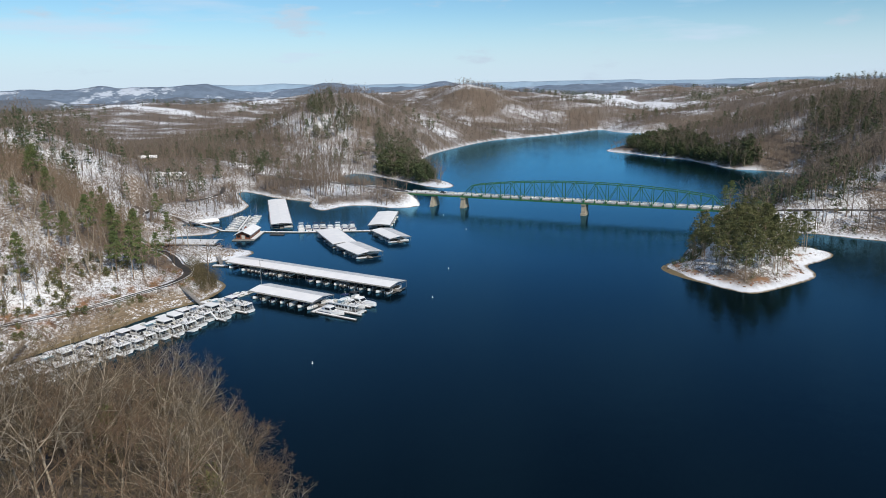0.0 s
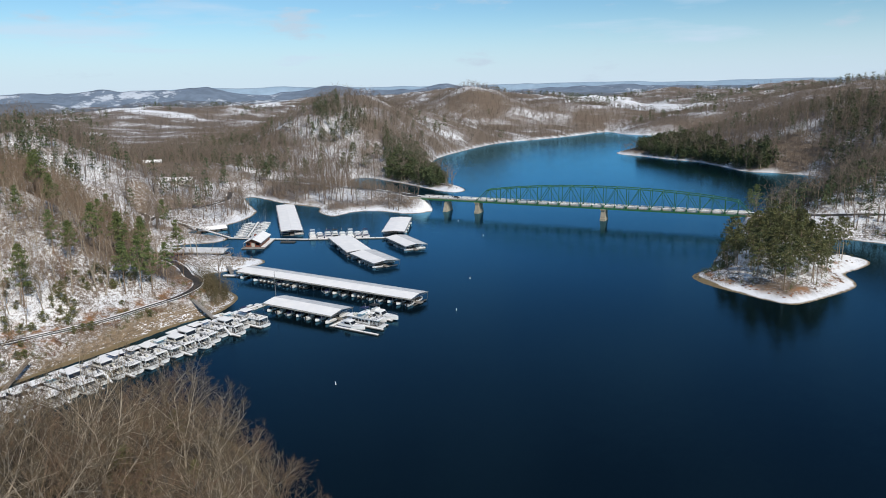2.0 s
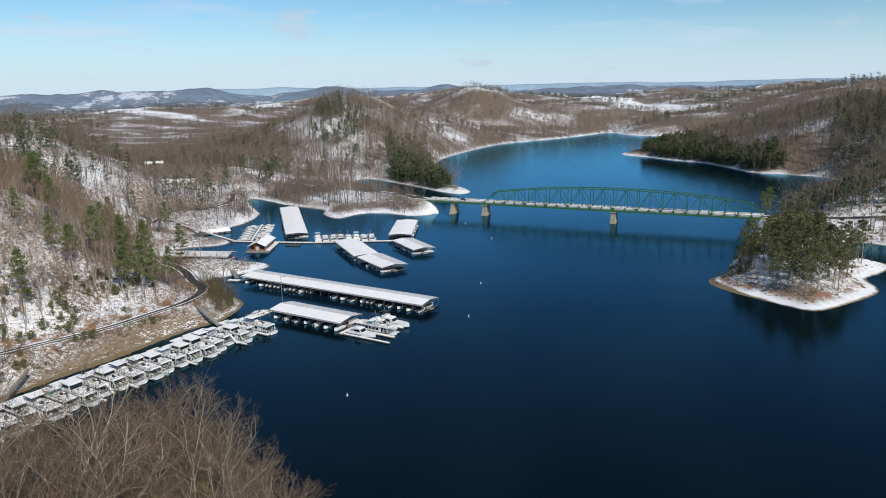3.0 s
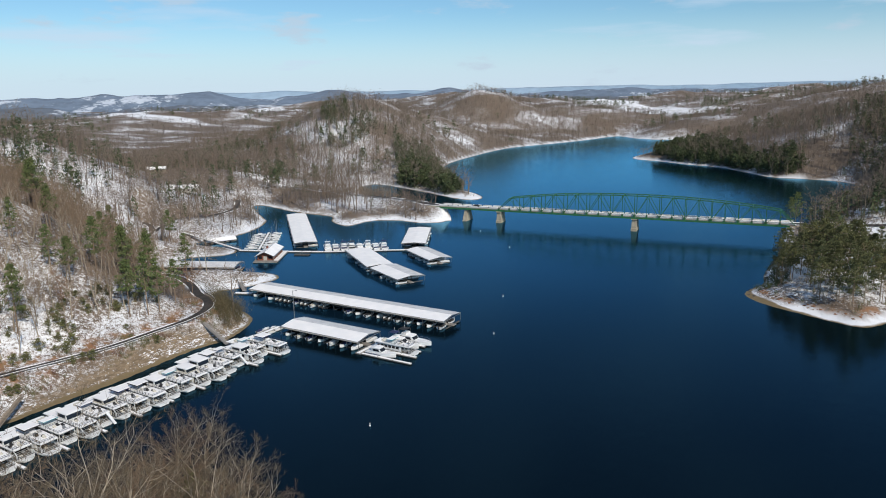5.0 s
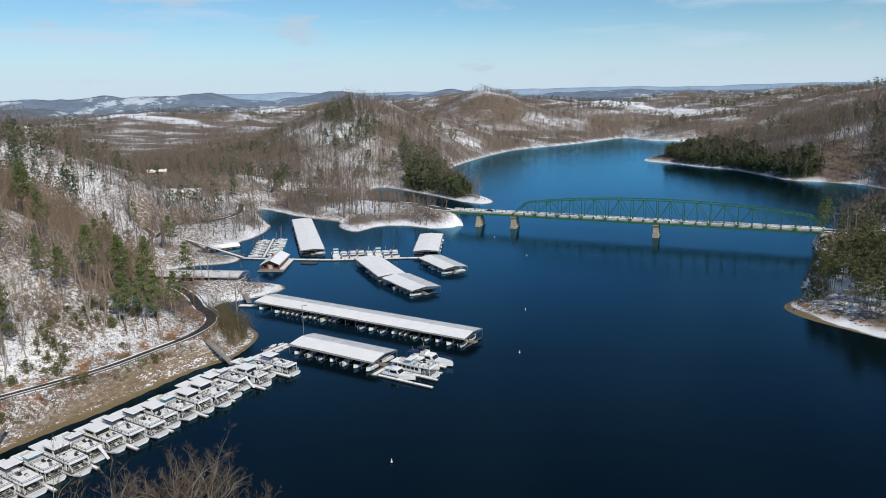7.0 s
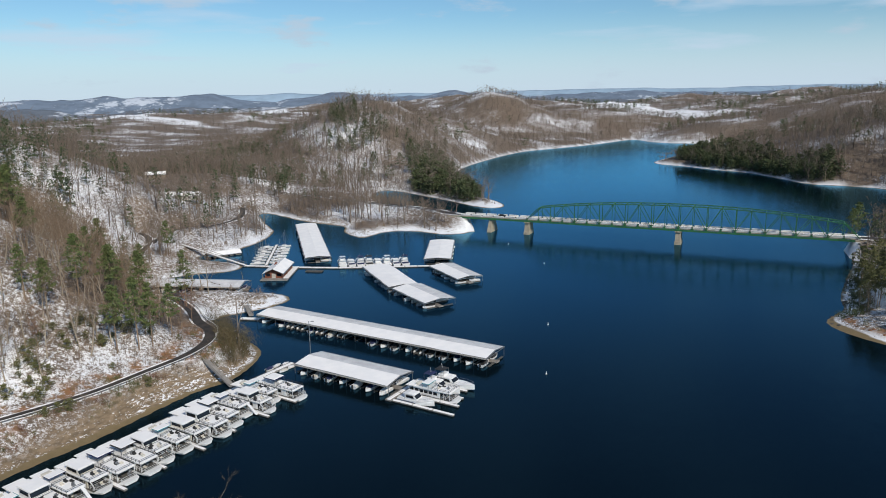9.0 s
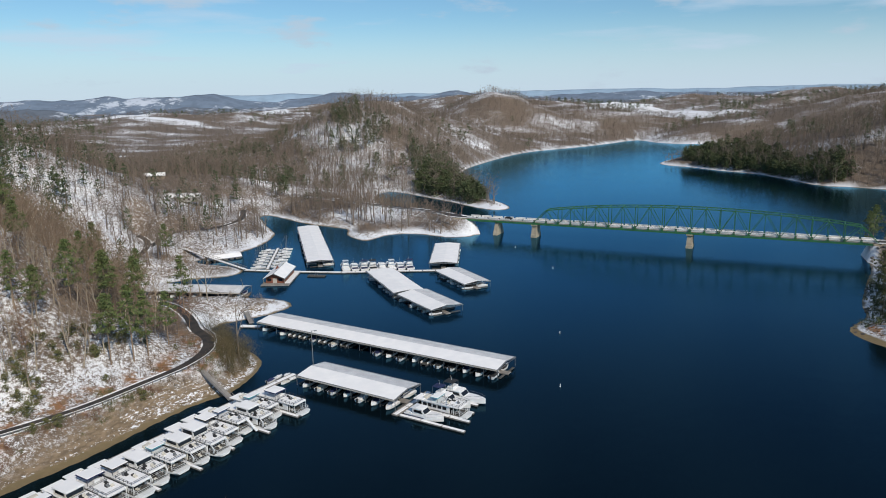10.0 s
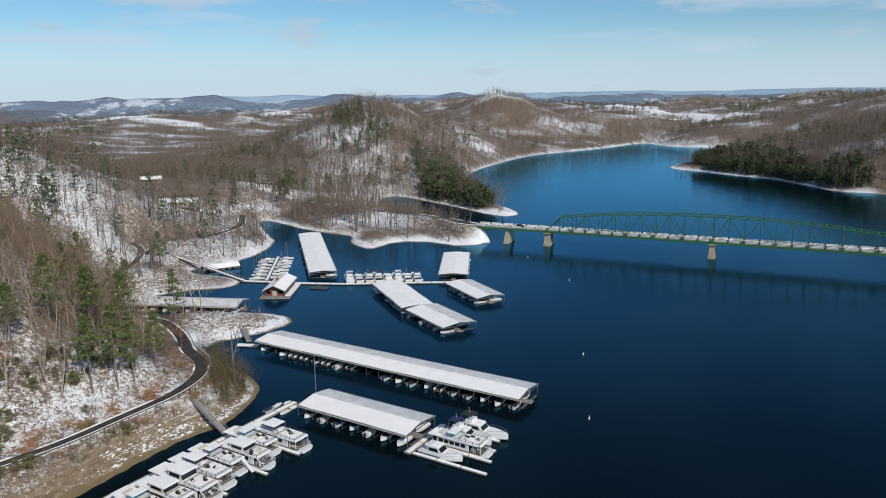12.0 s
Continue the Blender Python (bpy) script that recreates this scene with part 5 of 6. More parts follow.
def build_cruiser(kind, canvas):
    """A cabin cruiser: pointed hull, wheelhouse, windscreen, hard top; stern at x = 0."""
    long, beam = (12.6, 14.0, 11.0)[kind], (4.0, 4.3, 3.7)[kind]
    ob = thing("cabin_cruiser", ("white cabin cruiser with flying bridge dusted with snow", "large white motor yacht with canvas-covered bridge", "white express cruiser with snow on its foredeck")[kind], "motorboat", "moored cruisers")
    new_part(ob, "hull", lambda b: loft(b, hull_rings(long, beam, 1.2, 0.42, 0.7)), M_WHITE)
    new_part(ob, "stripe", lambda b: loft(b, [[(x, s * (k * beam / 2 + 0.015), z) for s in (-1, 1) for z in (0.72, 0.9)] for x, k in ((0.1, 1.0), (long * 0.55, 1.0))]), M_NAVY if kind != 1 else M_BLACK)
    new_part(ob, "foredeck_snow", lambda b: loft(b, [[(long * u, -beam / 2 * k, 1.24 + 0.7 * u ** 2.2), (long * u, beam / 2 * k, 1.24 + 0.7 * u ** 2.2), (long * u, 0, 1.42 + 0.7 * u ** 2.2)] for u, k in ((0.55, 0.85), (0.72, 0.75), (0.86, 0.45), (0.95, 0.15))]), M_ROOF_SNOW, "snow lying on the foredeck")
    house = new_part(ob, "wheelhouse", lambda b: loft(b, [[(long * 0.22, -beam * 0.4, z), (long * 0.60 - (z - 1.2) * 0.9, -beam * 0.38, z), (long * 0.60 - (z - 1.2) * 0.9, beam * 0.38, z), (long * 0.22, beam * 0.4, z)] for z in (1.2, 2.7)]), M_WHITE)
    for s in (-1, 1):
        new_part(house, "side_window", lambda b: loft(b, [[(long * 0.26, s * beam * 0.402, z), (long * 0.52 - (z - 1.2) * 0.5, s * beam * 0.394, z), (long * 0.52 - (z - 1.2) * 0.5, s * beam * 0.41, z), (long * 0.26, s * beam * 0.41, z)] for z in (1.8, 2.5)]), M_GLASS)
    new_part(house, "windscreen", lambda b: loft(b, [[(long * 0.60 - (z - 1.2) * 0.9 + e, y, z) for e, y in ((0.02, -beam * 0.34), (0.06, -beam * 0.34), (0.06, beam * 0.34), (0.02, beam * 0.34))] for z in (1.75, 2.55)]), M_GLASS)
    new_part(ob, "hard_top", lambda b: box(b, long * 0.16, -beam * 0.42, 2.7, long * 0.5, beam * 0.42, 2.84, 0.05), M_WHITE)
    new_part(ob, "top_snow", lambda b: box(b, long * 0.3, -beam * 0.36, 2.84, long * 0.48, beam * 0.36, 2.97, 0.06), M_ROOF_SNOW)
    if kind != 2:
        new_part(ob, "flybridge", lambda b: box(b, long * 0.2, -beam * 0.34, 2.84, long * 0.34, beam * 0.34, 3.6, 0.12), M_WHITE)
        new_part(ob, "bimini_top", lambda b: box(b, long * 0.12, -beam * 0.36, 4.7, long * 0.34, beam * 0.36, 4.8, 0.04), canvas, "canvas bimini top")
        for x in (0.13, 0.33):
            for s in (-1, 1):
                new_part(ob, "bimini_post", lambda b: bar(b, (long * x, s * beam * 0.34, 2.84), (long * x, s * beam * 0.34, 4.7), 0.06), M_POST)
    new_part(ob, "cockpit_cover", lambda b: box(b, 0.25, -beam * 0.4, 1.2, long * 0.2, beam * 0.4, 1.55, 0.12), canvas, "buttoned-down cockpit cover")
    new_part(ob, "pulpit_rail", lambda b: [bar(b, (long * u0, s * beam * k0 / 2, 1.9 + 0.7 * u0 ** 2.2), (long * u1, s * beam * k1 / 2, 1.9 + 0.7 * u1 ** 2.2), 0.05) for s in (-1, 1) for u0, k0, u1, k1 in ((0.58, 0.95, 0.8, 0.7), (0.8, 0.7, 0.99, 0.05))], M_POST)
    new_part(ob, "aerial", lambda b: bar(b, (long * 0.25, 0.5, 2.8), (long * 0.2, 0.6, 6.0), 0.05), M_WHITE)
    return ob


def build_sailboat():
    ob = thing("sailing_boat", "white sailing boat with bare mast and snowy deck", "sailing boat", "moored sailing boats")
    long, beam = 9.0, 2.9
    new_part(ob, "hull", lambda b: loft(b, hull_rings(long, beam, 0.95, 0.55, 0.35)), M_WHITE)
    new_part(ob, "cabin_top", lambda b: loft(b, [[(2.6, -0.95, z), (6.6 - (z - 0.95), -0.6, z), (6.6 - (z - 0.95), 0.6, z), (2.6, 0.95, z)] for z in (0.95, 1.55)]), M_WHITE)
    new_part(ob, "deck_snow", lambda b: box(b, 2.8, -0.7, 1.55, 5.6, 0.7, 1.68, 0.05), M_ROOF_SNOW)
    new_part(ob, "mast", lambda b: bar(b, (5.2, 0, 1.5), (5.2, 0, 12.4), 0.13), M_POST)
    new_part(ob, "boom", lambda b: bar(b, (5.2, 0, 2.5), (1.4, 0, 2.4), 0.2), M_NAVY, "boom under a blue sail cover")
    new_part(ob, "stay", lambda b: [bar(b, (5.2, 0, 12.2), q, 0.03) for q in ((8.8, 0, 1.3), (0.1, 0, 1.0), (5.0, 1.3, 1.0), (5.0, -1.3, 1.0))], M_POST)
    new_part(ob, "spreader", lambda b: bar(b, (5.2, -0.8, 7.5), (5.2, 0.8, 7.5), 0.06), M_POST)
    return ob


def build_runabout(kind, canvas):
    long, beam = (5.2, 5.6)[kind], 2.2
    ob = thing("runabout", ("small white runabout in its slip under a dark cover", "white pontoon boat moored in a covered slip")[kind], "motorboat", "boats in covered slips")
    if kind == 0:
        new_part(ob, "hull", lambda b: loft(b, hull_rings(long, beam, 0.85, 0.5, 0.35)), M_WHITE)
        new_part(ob, "cover", lambda b: loft(b, [[(long * u, -beam * 0.48 * k, 0.88), (long * u, -beam * 0.3 * k, 0.9 + h), (long * u, beam * 0.3 * k, 0.9 + h), (long * u, beam * 0.48 * k, 0.88)] for u, k, h in ((0.02, 0.9, 0.1), (0.3, 1, 0.35), (0.5, 1, 0.6), (0.75, 0.8, 0.25))]), canvas, "fitted canvas cover")
        new_part(ob, "outboard", lambda b: box(b, -0.5, -0.22, 0.2, 0.0, 0.22, 1.3, 0.08), M_BLACK)
    else:
        for s in (-1, 1):
            new_part(ob, "pontoon", lambda b: loft(b, [[(x, s * 0.9 + r * math.cos(a), 0.2 + r * math.sin(a)) for a in np.linspace(0, 2 * math.pi, 8, endpoint=False)] for x, r in ((0, 0.28), (long - 0.8, 0.3), (long, 0.06))]), M_FLOAT)
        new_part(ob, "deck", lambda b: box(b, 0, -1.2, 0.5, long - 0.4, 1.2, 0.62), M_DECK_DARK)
        new_part(ob, "fence_panel", lambda b: [box(b, 0.3, s * 1.15 - 0.03, 0.62, long - 0.7, s * 1.15 + 0.03, 1.3) for s in (-1, 1)], M_WHITE)
        new_part(ob, "bimini_top", lambda b: box(b, 1.0, -1.15, 2.3, 3.4, 1.15, 2.4, 0.04), canvas)
        for x in (1.1, 3.3):
            for s in (-1, 1):
                new_part(ob, "bimini_post", lambda b: bar(b, (x, s * 1.1, 0.6), (x, s * 1.1, 2.3), 0.05), M_POST)
    return ob


# ---- covered docks ----
def build_covered_dock(label, cx, cy, ax, ay, length, width, eave=3.0, ridge=1.3, slips=4.4):
    """A floating dock under one long snow-covered gable roof; x runs along it."""
    turn = math.degrees(math.atan2(ay, ax))
    ob = thing("covered_dock", label, "boat dock", "covered docks", pose(cx, cy, 0, 0, 0, turn))
    L, W = length / 2, width / 2
    for s in (-1, 1):
        new_part(ob, "roof_slope", lambda b: loft(b, [[(x, 0, eave + ridge), (x, s * (W + 0.2), eave), (x, s * (W + 0.2), eave - 0.14), (x, 0, eave + ridge - 0.14)] for x in (-L, L)]), M_UNDER, "ribbed metal roof slope")
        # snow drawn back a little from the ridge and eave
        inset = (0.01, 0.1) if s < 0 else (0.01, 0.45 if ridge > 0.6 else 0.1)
        k = max(4, int(length / 4))
        ring = []
        for i in range(k + 1):
            x = -L + 0.25 + (length - 0.5) * i / k
            e = 0.25 * (hashed(np.array([float(i)]), np.array([cx]), 3)[0] - 0.5)
            y0, y1 = s * (inset[0]), s * (W - inset[1] + e)
            za, zb = eave + ridge - ridge * abs(y0) / (W + 0.2), eave + ridge - ridge * abs(y1) / (W + 0.2)
            ring.append([(x, y0, za + 0.02), (x, y1, zb + 0.02), (x, y1, zb + 0.12), (x, (y0 + y1) / 2, (za + zb) / 2 + 0.17), (x, y0, za + 0.13)])
        # far slope's dimmer side painted as greyer snow; cove roof grey on both slopes
        new_part(ob, "roof_snow", lambda b: loft(b, ring), M_GREY_SNOW if ridge > 1.2 or s > 0 and ridge > 0.6 else M_ROOF_SNOW, "settled snow on the roof slope")
        new_part(ob, "fascia", lambda b: box(b, -L - 0.05, min(s * (W + 0.2), s * (W + 0.28)), eave - 0.32, L + 0.05, max(s * (W + 0.2), s * (W + 0.28)), eave - 0.01), M_SIDING)
    for x in (-L, L):
        new_part(ob, "gable_frame", lambda b: [bar(b, (x, -W, eave - 0.1), (x, 0, eave + ridge - 0.1), 0.12), bar(b, (x, W, eave - 0.1), (x, 0, eave + ridge - 0.1), 0.12), bar(b, (x, -W, eave - 0.2), (x, W, eave - 0.2), 0.14)], M_POST)
    new_part(ob, "walkway", lambda b: box(b, -L - 1.0, -1.1, 0.25, L + 1.0, 1.1, 0.55, 0.04), M_DECK, "grey planked centre walkway")
    k = int(length / slips)
    step = length / k
    for i in range(k + 1):
        x = -L + i * step
        for s in (-1, 1):
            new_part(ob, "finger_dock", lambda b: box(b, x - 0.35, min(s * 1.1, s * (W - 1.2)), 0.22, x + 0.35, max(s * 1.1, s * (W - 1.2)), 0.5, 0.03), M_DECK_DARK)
            new_part(ob, "post", lambda b: bar(b, (x, s * (W - 0.15), 0.3), (x, s * (W - 0.15), eave - 0.05), 0.13), M_POST)
        new_part(ob, "truss_beam", lambda b: box(b, x - 0.06, -W, eave - 0.3, x + 0.06, W, eave - 0.12), M_POST)
    for s in (-1, 1):
        new_part(ob, "float", lambda b: box(b, -L, s * 0.6 - 0.4, -0.3, L, s * 0.6 + 0.4, 0.25, 0.05), M_FLOAT)
    # places for boats: middle of each slip, bow outward or inward
    m = ob.matrix_basis
    return ob, [(m, -L + (i + 0.5) * step, s, W) for i in range(k) for s in (-1, 1)]


DOCKS = [
    ("long covered dock with a snow-covered metal roof", -2.8, 308.6, 0.766, -0.643, 96.0, 12.2, 3.3, 0.8),
    ("shorter covered dock with snow-covered gable roof", -10.3, 274.2, 0.76, -0.65, 34.6, 12.4, 3.3, 0.9),
    ("covered dock running out from the main walkway", -26.2, 478.5, 0.086, -0.996, 100.0, 12.8, 3.0, 0.5),
    ("covered dock with a low curved snowy roof", 10.0, 384.5, 0.225, -0.974, 40.5, 13.2, 3.0, 0.5),
    ("end covered dock joined to its neighbour", 21.2, 352.4, 0.385, -0.923, 27.0, 14.2, 2.7, 0.85),
    ("covered dock with snowy gable roof at the walkway's end", 40.8, 385.8, 0.30, -0.954, 28.0, 12.8, 2.8, 0.8),
    ("covered dock beyond the walkway", 41.2, 433.4, 0.21, 0.978, 46.0, 13.4, 3.0, 0.5),
    ("covered dock tucked in the cove behind the snowy spit", -73.0, 389.0, 0.955, -0.297, 43.0, 12.0, 3.0, 1.3),
]
slip_places = [(k, p) for k, d in enumerate(DOCKS) for p in build_covered_dock(*d)[1]]
boat_rng = random.Random(5)
runabouts = [build_runabout(0, M_NAVY), build_runabout(1, M_WHITE), build_runabout(0, M_BLACK), build_runabout(0, M_CREAM), build_runabout(0, M_WHITE)]
used = set()
for k, (m, x, s, W) in slip_places:
    if boat_rng.random() < (0.22 if k not in (0, 1) else 0.14):
        continue
    which = boat_rng.randrange(len(runabouts))
    out = boat_rng.random() < 0.5
    where = m @ pose(x + boat_rng.uniform(-0.3, 0.3), s * (W + 0.7 - boat_rng.uniform(0, 1.2)), 0, 0, 0, -90 * s) if out else m @ pose(x + boat_rng.uniform(-0.3, 0.3), s * (W - 4.7 - boat_rng.uniform(-0.2, 0.8)), 0, 0, 0, 90 * s)
    if which in used:
        copy_thing(runabouts[which], where)
    else:
        used.add(which)
        runabouts[which].matrix_basis = where


# ---- houseboats along the near bank ----
houseboats = [build_houseboat(0, M_NAVY, M_WHITE), build_houseboat(1, M_BLACK, M_WHITE), build_houseboat(2, M_TEAL, M_WHITE), build_houseboat(3, M_BLACK, M_CREAM), build_houseboat(2, M_NAVY, M_CREAM), build_houseboat(3, M_NAVY, M_WHITE), build_houseboat(0, M_BLACK, M_WHITE)]
walk_a, walk_b = Vector((-122.7, 181.5, 0)), Vector((-38.3, 278.7, 0))
along = (walk_b - walk_a).normalized()
turn_out = math.degrees(math.atan2(-along.x, along.y))   # bows point out over the lake
pitch_hb = 5.15
order = [0, 2, 5, 4, 6, 1, 3, 2, 5, 6, 0, 3, 4, 1, 2, 6, 5, 0, 2, 3, 6, 4, 5]
taken = set()
for i, which in enumerate(order):
    p = walk_b - along * (4.0 + i * pitch_hb) + Vector((along.y, -along.x, 0)) * (1.6 + 3.4 * boat_rng.random())
    where = pose(p.x, p.y, 0, 0, 0, turn_out + boat_rng.uniform(-1, 1))
    if which in taken:
        copy_thing(houseboats[which], where)
    else:
        taken.add(which)
        houseboats[which].matrix_basis = where


def build_walkway(name, label, points, width, mat=M_DECK, snow=0.6, z=0.5):
    """A floating walkway of planked sections with snow along it."""
    ob = thing(name, label, "dock")
    for a, b in zip(points, points[1:]):
        a, b = Vector((*a, 0)), Vector((*b, 0))
        n = max(1, round((b - a).length / 6.0))
        d = (b - a).normalized()
        q = Vector((d.y, -d.x, 0))
        for i in range(n):
            p0, p1 = a + (b - a) * (i / n) + d * 0.06, a + (b - a) * ((i + 1) / n) - d * 0.06
            sec = new_part(ob, "dock_section", lambda bm: loft(bm, [[p0 + q * width / 2 * s + Vector((0, 0, z - t)) for s, t in ((-1, 0), (1, 0), (1, 0.3), (-1, 0.3))], [p1 + q * width / 2 * s + Vector((0, 0, z - t)) for s, t in ((-1, 0), (1, 0), (1, 0.3), (-1, 0.3))]]), mat)
            if snow:
                k = width / 2 * snow
                new_part(sec, "snow_cover", lambda bm: loft(bm, [[p0 + d * 0.1 + q * k * s + Vector((0, 0, z + t)) for s, t in ((-1, 0.0), (-0.8, 0.09), (0.8, 0.09), (1, 0.0))], [p1 - d * 0.1 + q * k * s + Vector((0, 0, z + t)) for s, t in ((-1, 0.0), (-0.8, 0.09), (0.8, 0.09), (1, 0.0))]]), M_ROOF_SNOW)
            new_part(sec, "float", lambda bm: loft(bm, [[p + q * width * 0.4 * s + Vector((0, 0, zz)) for s, zz in ((-1, -0.25), (1, -0.25), (1, z - 0.3), (-1, z - 0.3))] for p in (p0, p1)]), M_FLOAT)
    return ob


build_walkway("floating_walkway", "snowy floating walkway behind the houseboats", [(walk_a.x, walk_a.y), (walk_b.x, walk_b.y), (-28.5, 289.5)], 2.2)
build_walkway("floating_walkway", "main floating walkway linking the covered docks", [(-58, 429.4), (-31, 419.5), (-12, 414.0), (14, 410.5), (44, 406.0)], 2.6, snow=0.8)
build_walkway("finger_dock", "floating finger dock between the sailing boats", [(-47.5, 428), (-45.5, 478)], 1.8)
for i in range(1, 21, 2):
    p = walk_b - along * (4.0 + (i - 0.5) * pitch_hb)
    q = p + Vector((along.y, -along.x, 0)) * (20.5 + 1.5 * boat_rng.random())
    p = p + Vector((along.y, -along.x, 0)) * 1.2
    build_walkway("finger_dock", "narrow snowy finger dock between houseboats", [(p.x, p.y), (q.x, q.y)], 0.9, snow=0.8)

# ---- boats at the end of the shorter dock ----
ax, ay = Vector((0.76, -0.65, 0)), Vector((0.65, 0.76, 0))
end_mid = Vector((3.0, 262.8, 0))
build_walkway("floating_walkway", "cross dock at the end of the covered slips", [tuple((end_mid - ay * 8.4 + ax * 1.2)[:2]), tuple((end_mid + ay * 8.4 + ax * 1.2)[:2])], 2.0)
for k in (-7.6, -2.3, 2.6, 7.4):
    a, b = end_mid + ay * k + ax * 2.4, end_mid + ay * k + ax * (19.5 - 0.3 * k)
    build_walkway("finger_dock", "narrow snowy finger dock at the open slips", [tuple(a[:2]), tuple(b[:2])], 1.0, snow=0.9)
cruisers = [build_cruiser(0, M_NAVY), build_cruiser(1, M_BLACK), build_cruiser(2, M_WHITE), build_cruiser(0, M_WHITE), build_cruiser(2, M_NAVY)]
head = math.degrees(math.atan2(ax.y, ax.x))
for ob, k, off in ((cruisers[2], -5.4, 3.4), (cruisers[0], 4.9, 3.8), (cruisers[1], 9.3, 4.6)):
    p = end_mid + ay * k + ax * off
    ob.matrix_basis = pose(p.x, p.y, 0, 0, 0, head)
for which, k in ((2, 0.2),):
    p = end_mid + ay * k + ax * 3.6
    copy_thing(houseboats[which], pose(p.x, p.y, 0, 0, 0, head))

# ---- cruisers in a row on the main walkway ----
for i in range(8):
    x = -9.5 + i * 4.35
    y = 417.6 - 0.14 * (x + 10)
    ob = cruisers[(i + 3) % 5]
    where = pose(x, y - 1.2, 0, 0, 0, 97 + boat_rng.uniform(-1.5, 1.5))
    if i in (0, 1):
        ob.matrix_basis = where
    else:
        copy_thing(ob, where)

# ---- sailing boats by the office ----
sail = build_sailboat()
first = True
for i in range(7):
    for s in (-1, 1):
        p = Vector((-47.3 + i * 0.28 + s * 1.2, 432.5 + i * 6.6, 0))
        where = pose(p.x, p.y, 0, 0, 0, (4 if s > 0 else 184) + boat_rng.uniform(-3, 3))
        if s > 0 and i in (0, 1, 3, 4) or s < 0 and i == 5:
            craft, size = copy_thing(cruisers[2], where), 0.68
        elif first:
            sail.matrix_basis, first, craft, size = where, False, sail, 0.8
        else:
            craft, size = copy_thing(sail, where), 0.8
        craft.scale = (size, size, size)


# ---- floating office ----
def build_office():
    ob = thing("floating_office", "red-brown timber marina office with snowy gable roof", "building", m=pose(-40.0, 410.0, 0, 0, 0, 80))
    L, W = 11.4, 4.8
    new_part(ob, "platform", lambda b: box(b, -L - 2.5, -W - 2.2, 0.1, L + 1.0, W + 0.8, 0.55, 0.05), M_DECK)
    new_part(ob, "float", lambda b: box(b, -L - 2.3, -W - 2.0, -0.4, L + 0.8, W + 0.6, 0.1), M_FLOAT)
    new_part(ob, "platform_snow", lambda b: box(b, -L + 0.5, -W - 2.0, 0.55, L + 0.6, -W + 0.5, 0.66, 0.05), M_ROOF_SNOW)
    wall = new_part(ob, "wall", lambda b: loft(b, [[(x, -W + 0.8, 0.55), (x, -W + 0.8, 3.1), (x, 0, 5.0), (x, W - 0.8, 3.1), (x, W - 0.8, 0.55)] for x in (-L + 1.2, L - 0.6)]), M_CLAD, "red-brown timber cladding")
    for y in (-3.4, 1.6):
        new_part(wall, "window", lambda b: box(b, -L + 1.14, y, 1.4, -L + 1.24, y + 1.8, 2.7), M_GLASS)
    new_part(wall, "door", lambda b: box(b, -L + 1.13, -0.9, 0.58, -L + 1.22, 0.9, 2.7), M_SIDING, "pale double door")
    for i in range(4):
        for s in (-1, 1):
            new_part(wall, "window", lambda b: box(b, -9 + i * 4.2, s * (W - 0.8) - 0.05, 1.4, -7.2 + i * 4.2, s * (W - 0.8) + 0.05, 2.5), M_GLASS)
    for s in (-1, 1):
        new_part(ob, "roof_slope", lambda b: loft(b, [[(x, 0, 5.25), (x, s * (W + 0.3), 2.9), (x, s * (W + 0.3), 2.74), (x, 0, 5.07)] for x in (-L - 0.8, L)]), M_UNDER)
        new_part(ob, "roof_snow", lambda b: loft(b, [[(x, s * 0.2, 5.19), (x, s * (W + 0.05), 3.03), (x, s * (W + 0.05), 3.15), (x, s * 0.2, 5.34)] for x in (-L - 0.5, L - 0.3)]), M_ROOF_SNOW)
    for x in (-L - 0.4, -L + 8):
        for s in (-1, 1):
            new_part(ob, "porch_post", lambda b: bar(b, (x, s * (W - 0.1), 0.5), (x, s * (W - 0.1), 2.9), 0.16), M_TIMBER)
    new_part(ob, "dormer", lambda b: loft(b, [[(x, 0.6, 4.9), (x, 1.3, 5.9), (x, 2.0, 4.4)] for x in (-1.2, 1.2)]), M_CLAD)


build_office()


def build_gangway(label, a, b, width=1.6, mat=M_TIMBER, rail=1.0, snowy=True):
    """A ramp with truss handrails from the bank down to the dock."""
    ob = thing("gangway", label, "gangway")
    a, b = Vector(a), Vector(b)
    d = (b - a).normalized()
    q = Vector((d.y, -d.x, 0)).normalized()
    new_part(ob, "deck", lambda bm: loft(bm, [[p + q * width / 2 * s + Vector((0, 0, t)) for s, t in ((-1, 0), (1, 0), (1, -0.15), (-1, -0.15))] for p in (a, b)]), mat)
    if snowy:
        new_part(ob, "deck_snow", lambda bm: loft(bm, [[p + q * width * 0.4 * s + Vector((0, 0, t)) for s, t in ((-1, 0.01), (1, 0.01), (0.8, 0.08), (-0.8, 0.08))] for p in (a, b)]), M_ROOF_SNOW)
    n = max(3, int((b - a).length / 2.2))
    for s in (-1, 1):
        o = q * width / 2 * s
        up = Vector((0, 0, rail))
        new_part(ob, "handrail", lambda bm: bar(bm, a + o + up, b + o + up, 0.09), mat)
        for i in range(n + 1):
            p = a + (b - a) * i / n + o
            new_part(ob, "rail_post", lambda bm: bar(bm, p, p + up, 0.08), mat)
            if i < n:
                p2 = a + (b - a) * (i + 1) / n + o
                new_part(ob, "brace", lambda bm: bar(bm, p, p2 + up, 0.06), mat)
    return ob


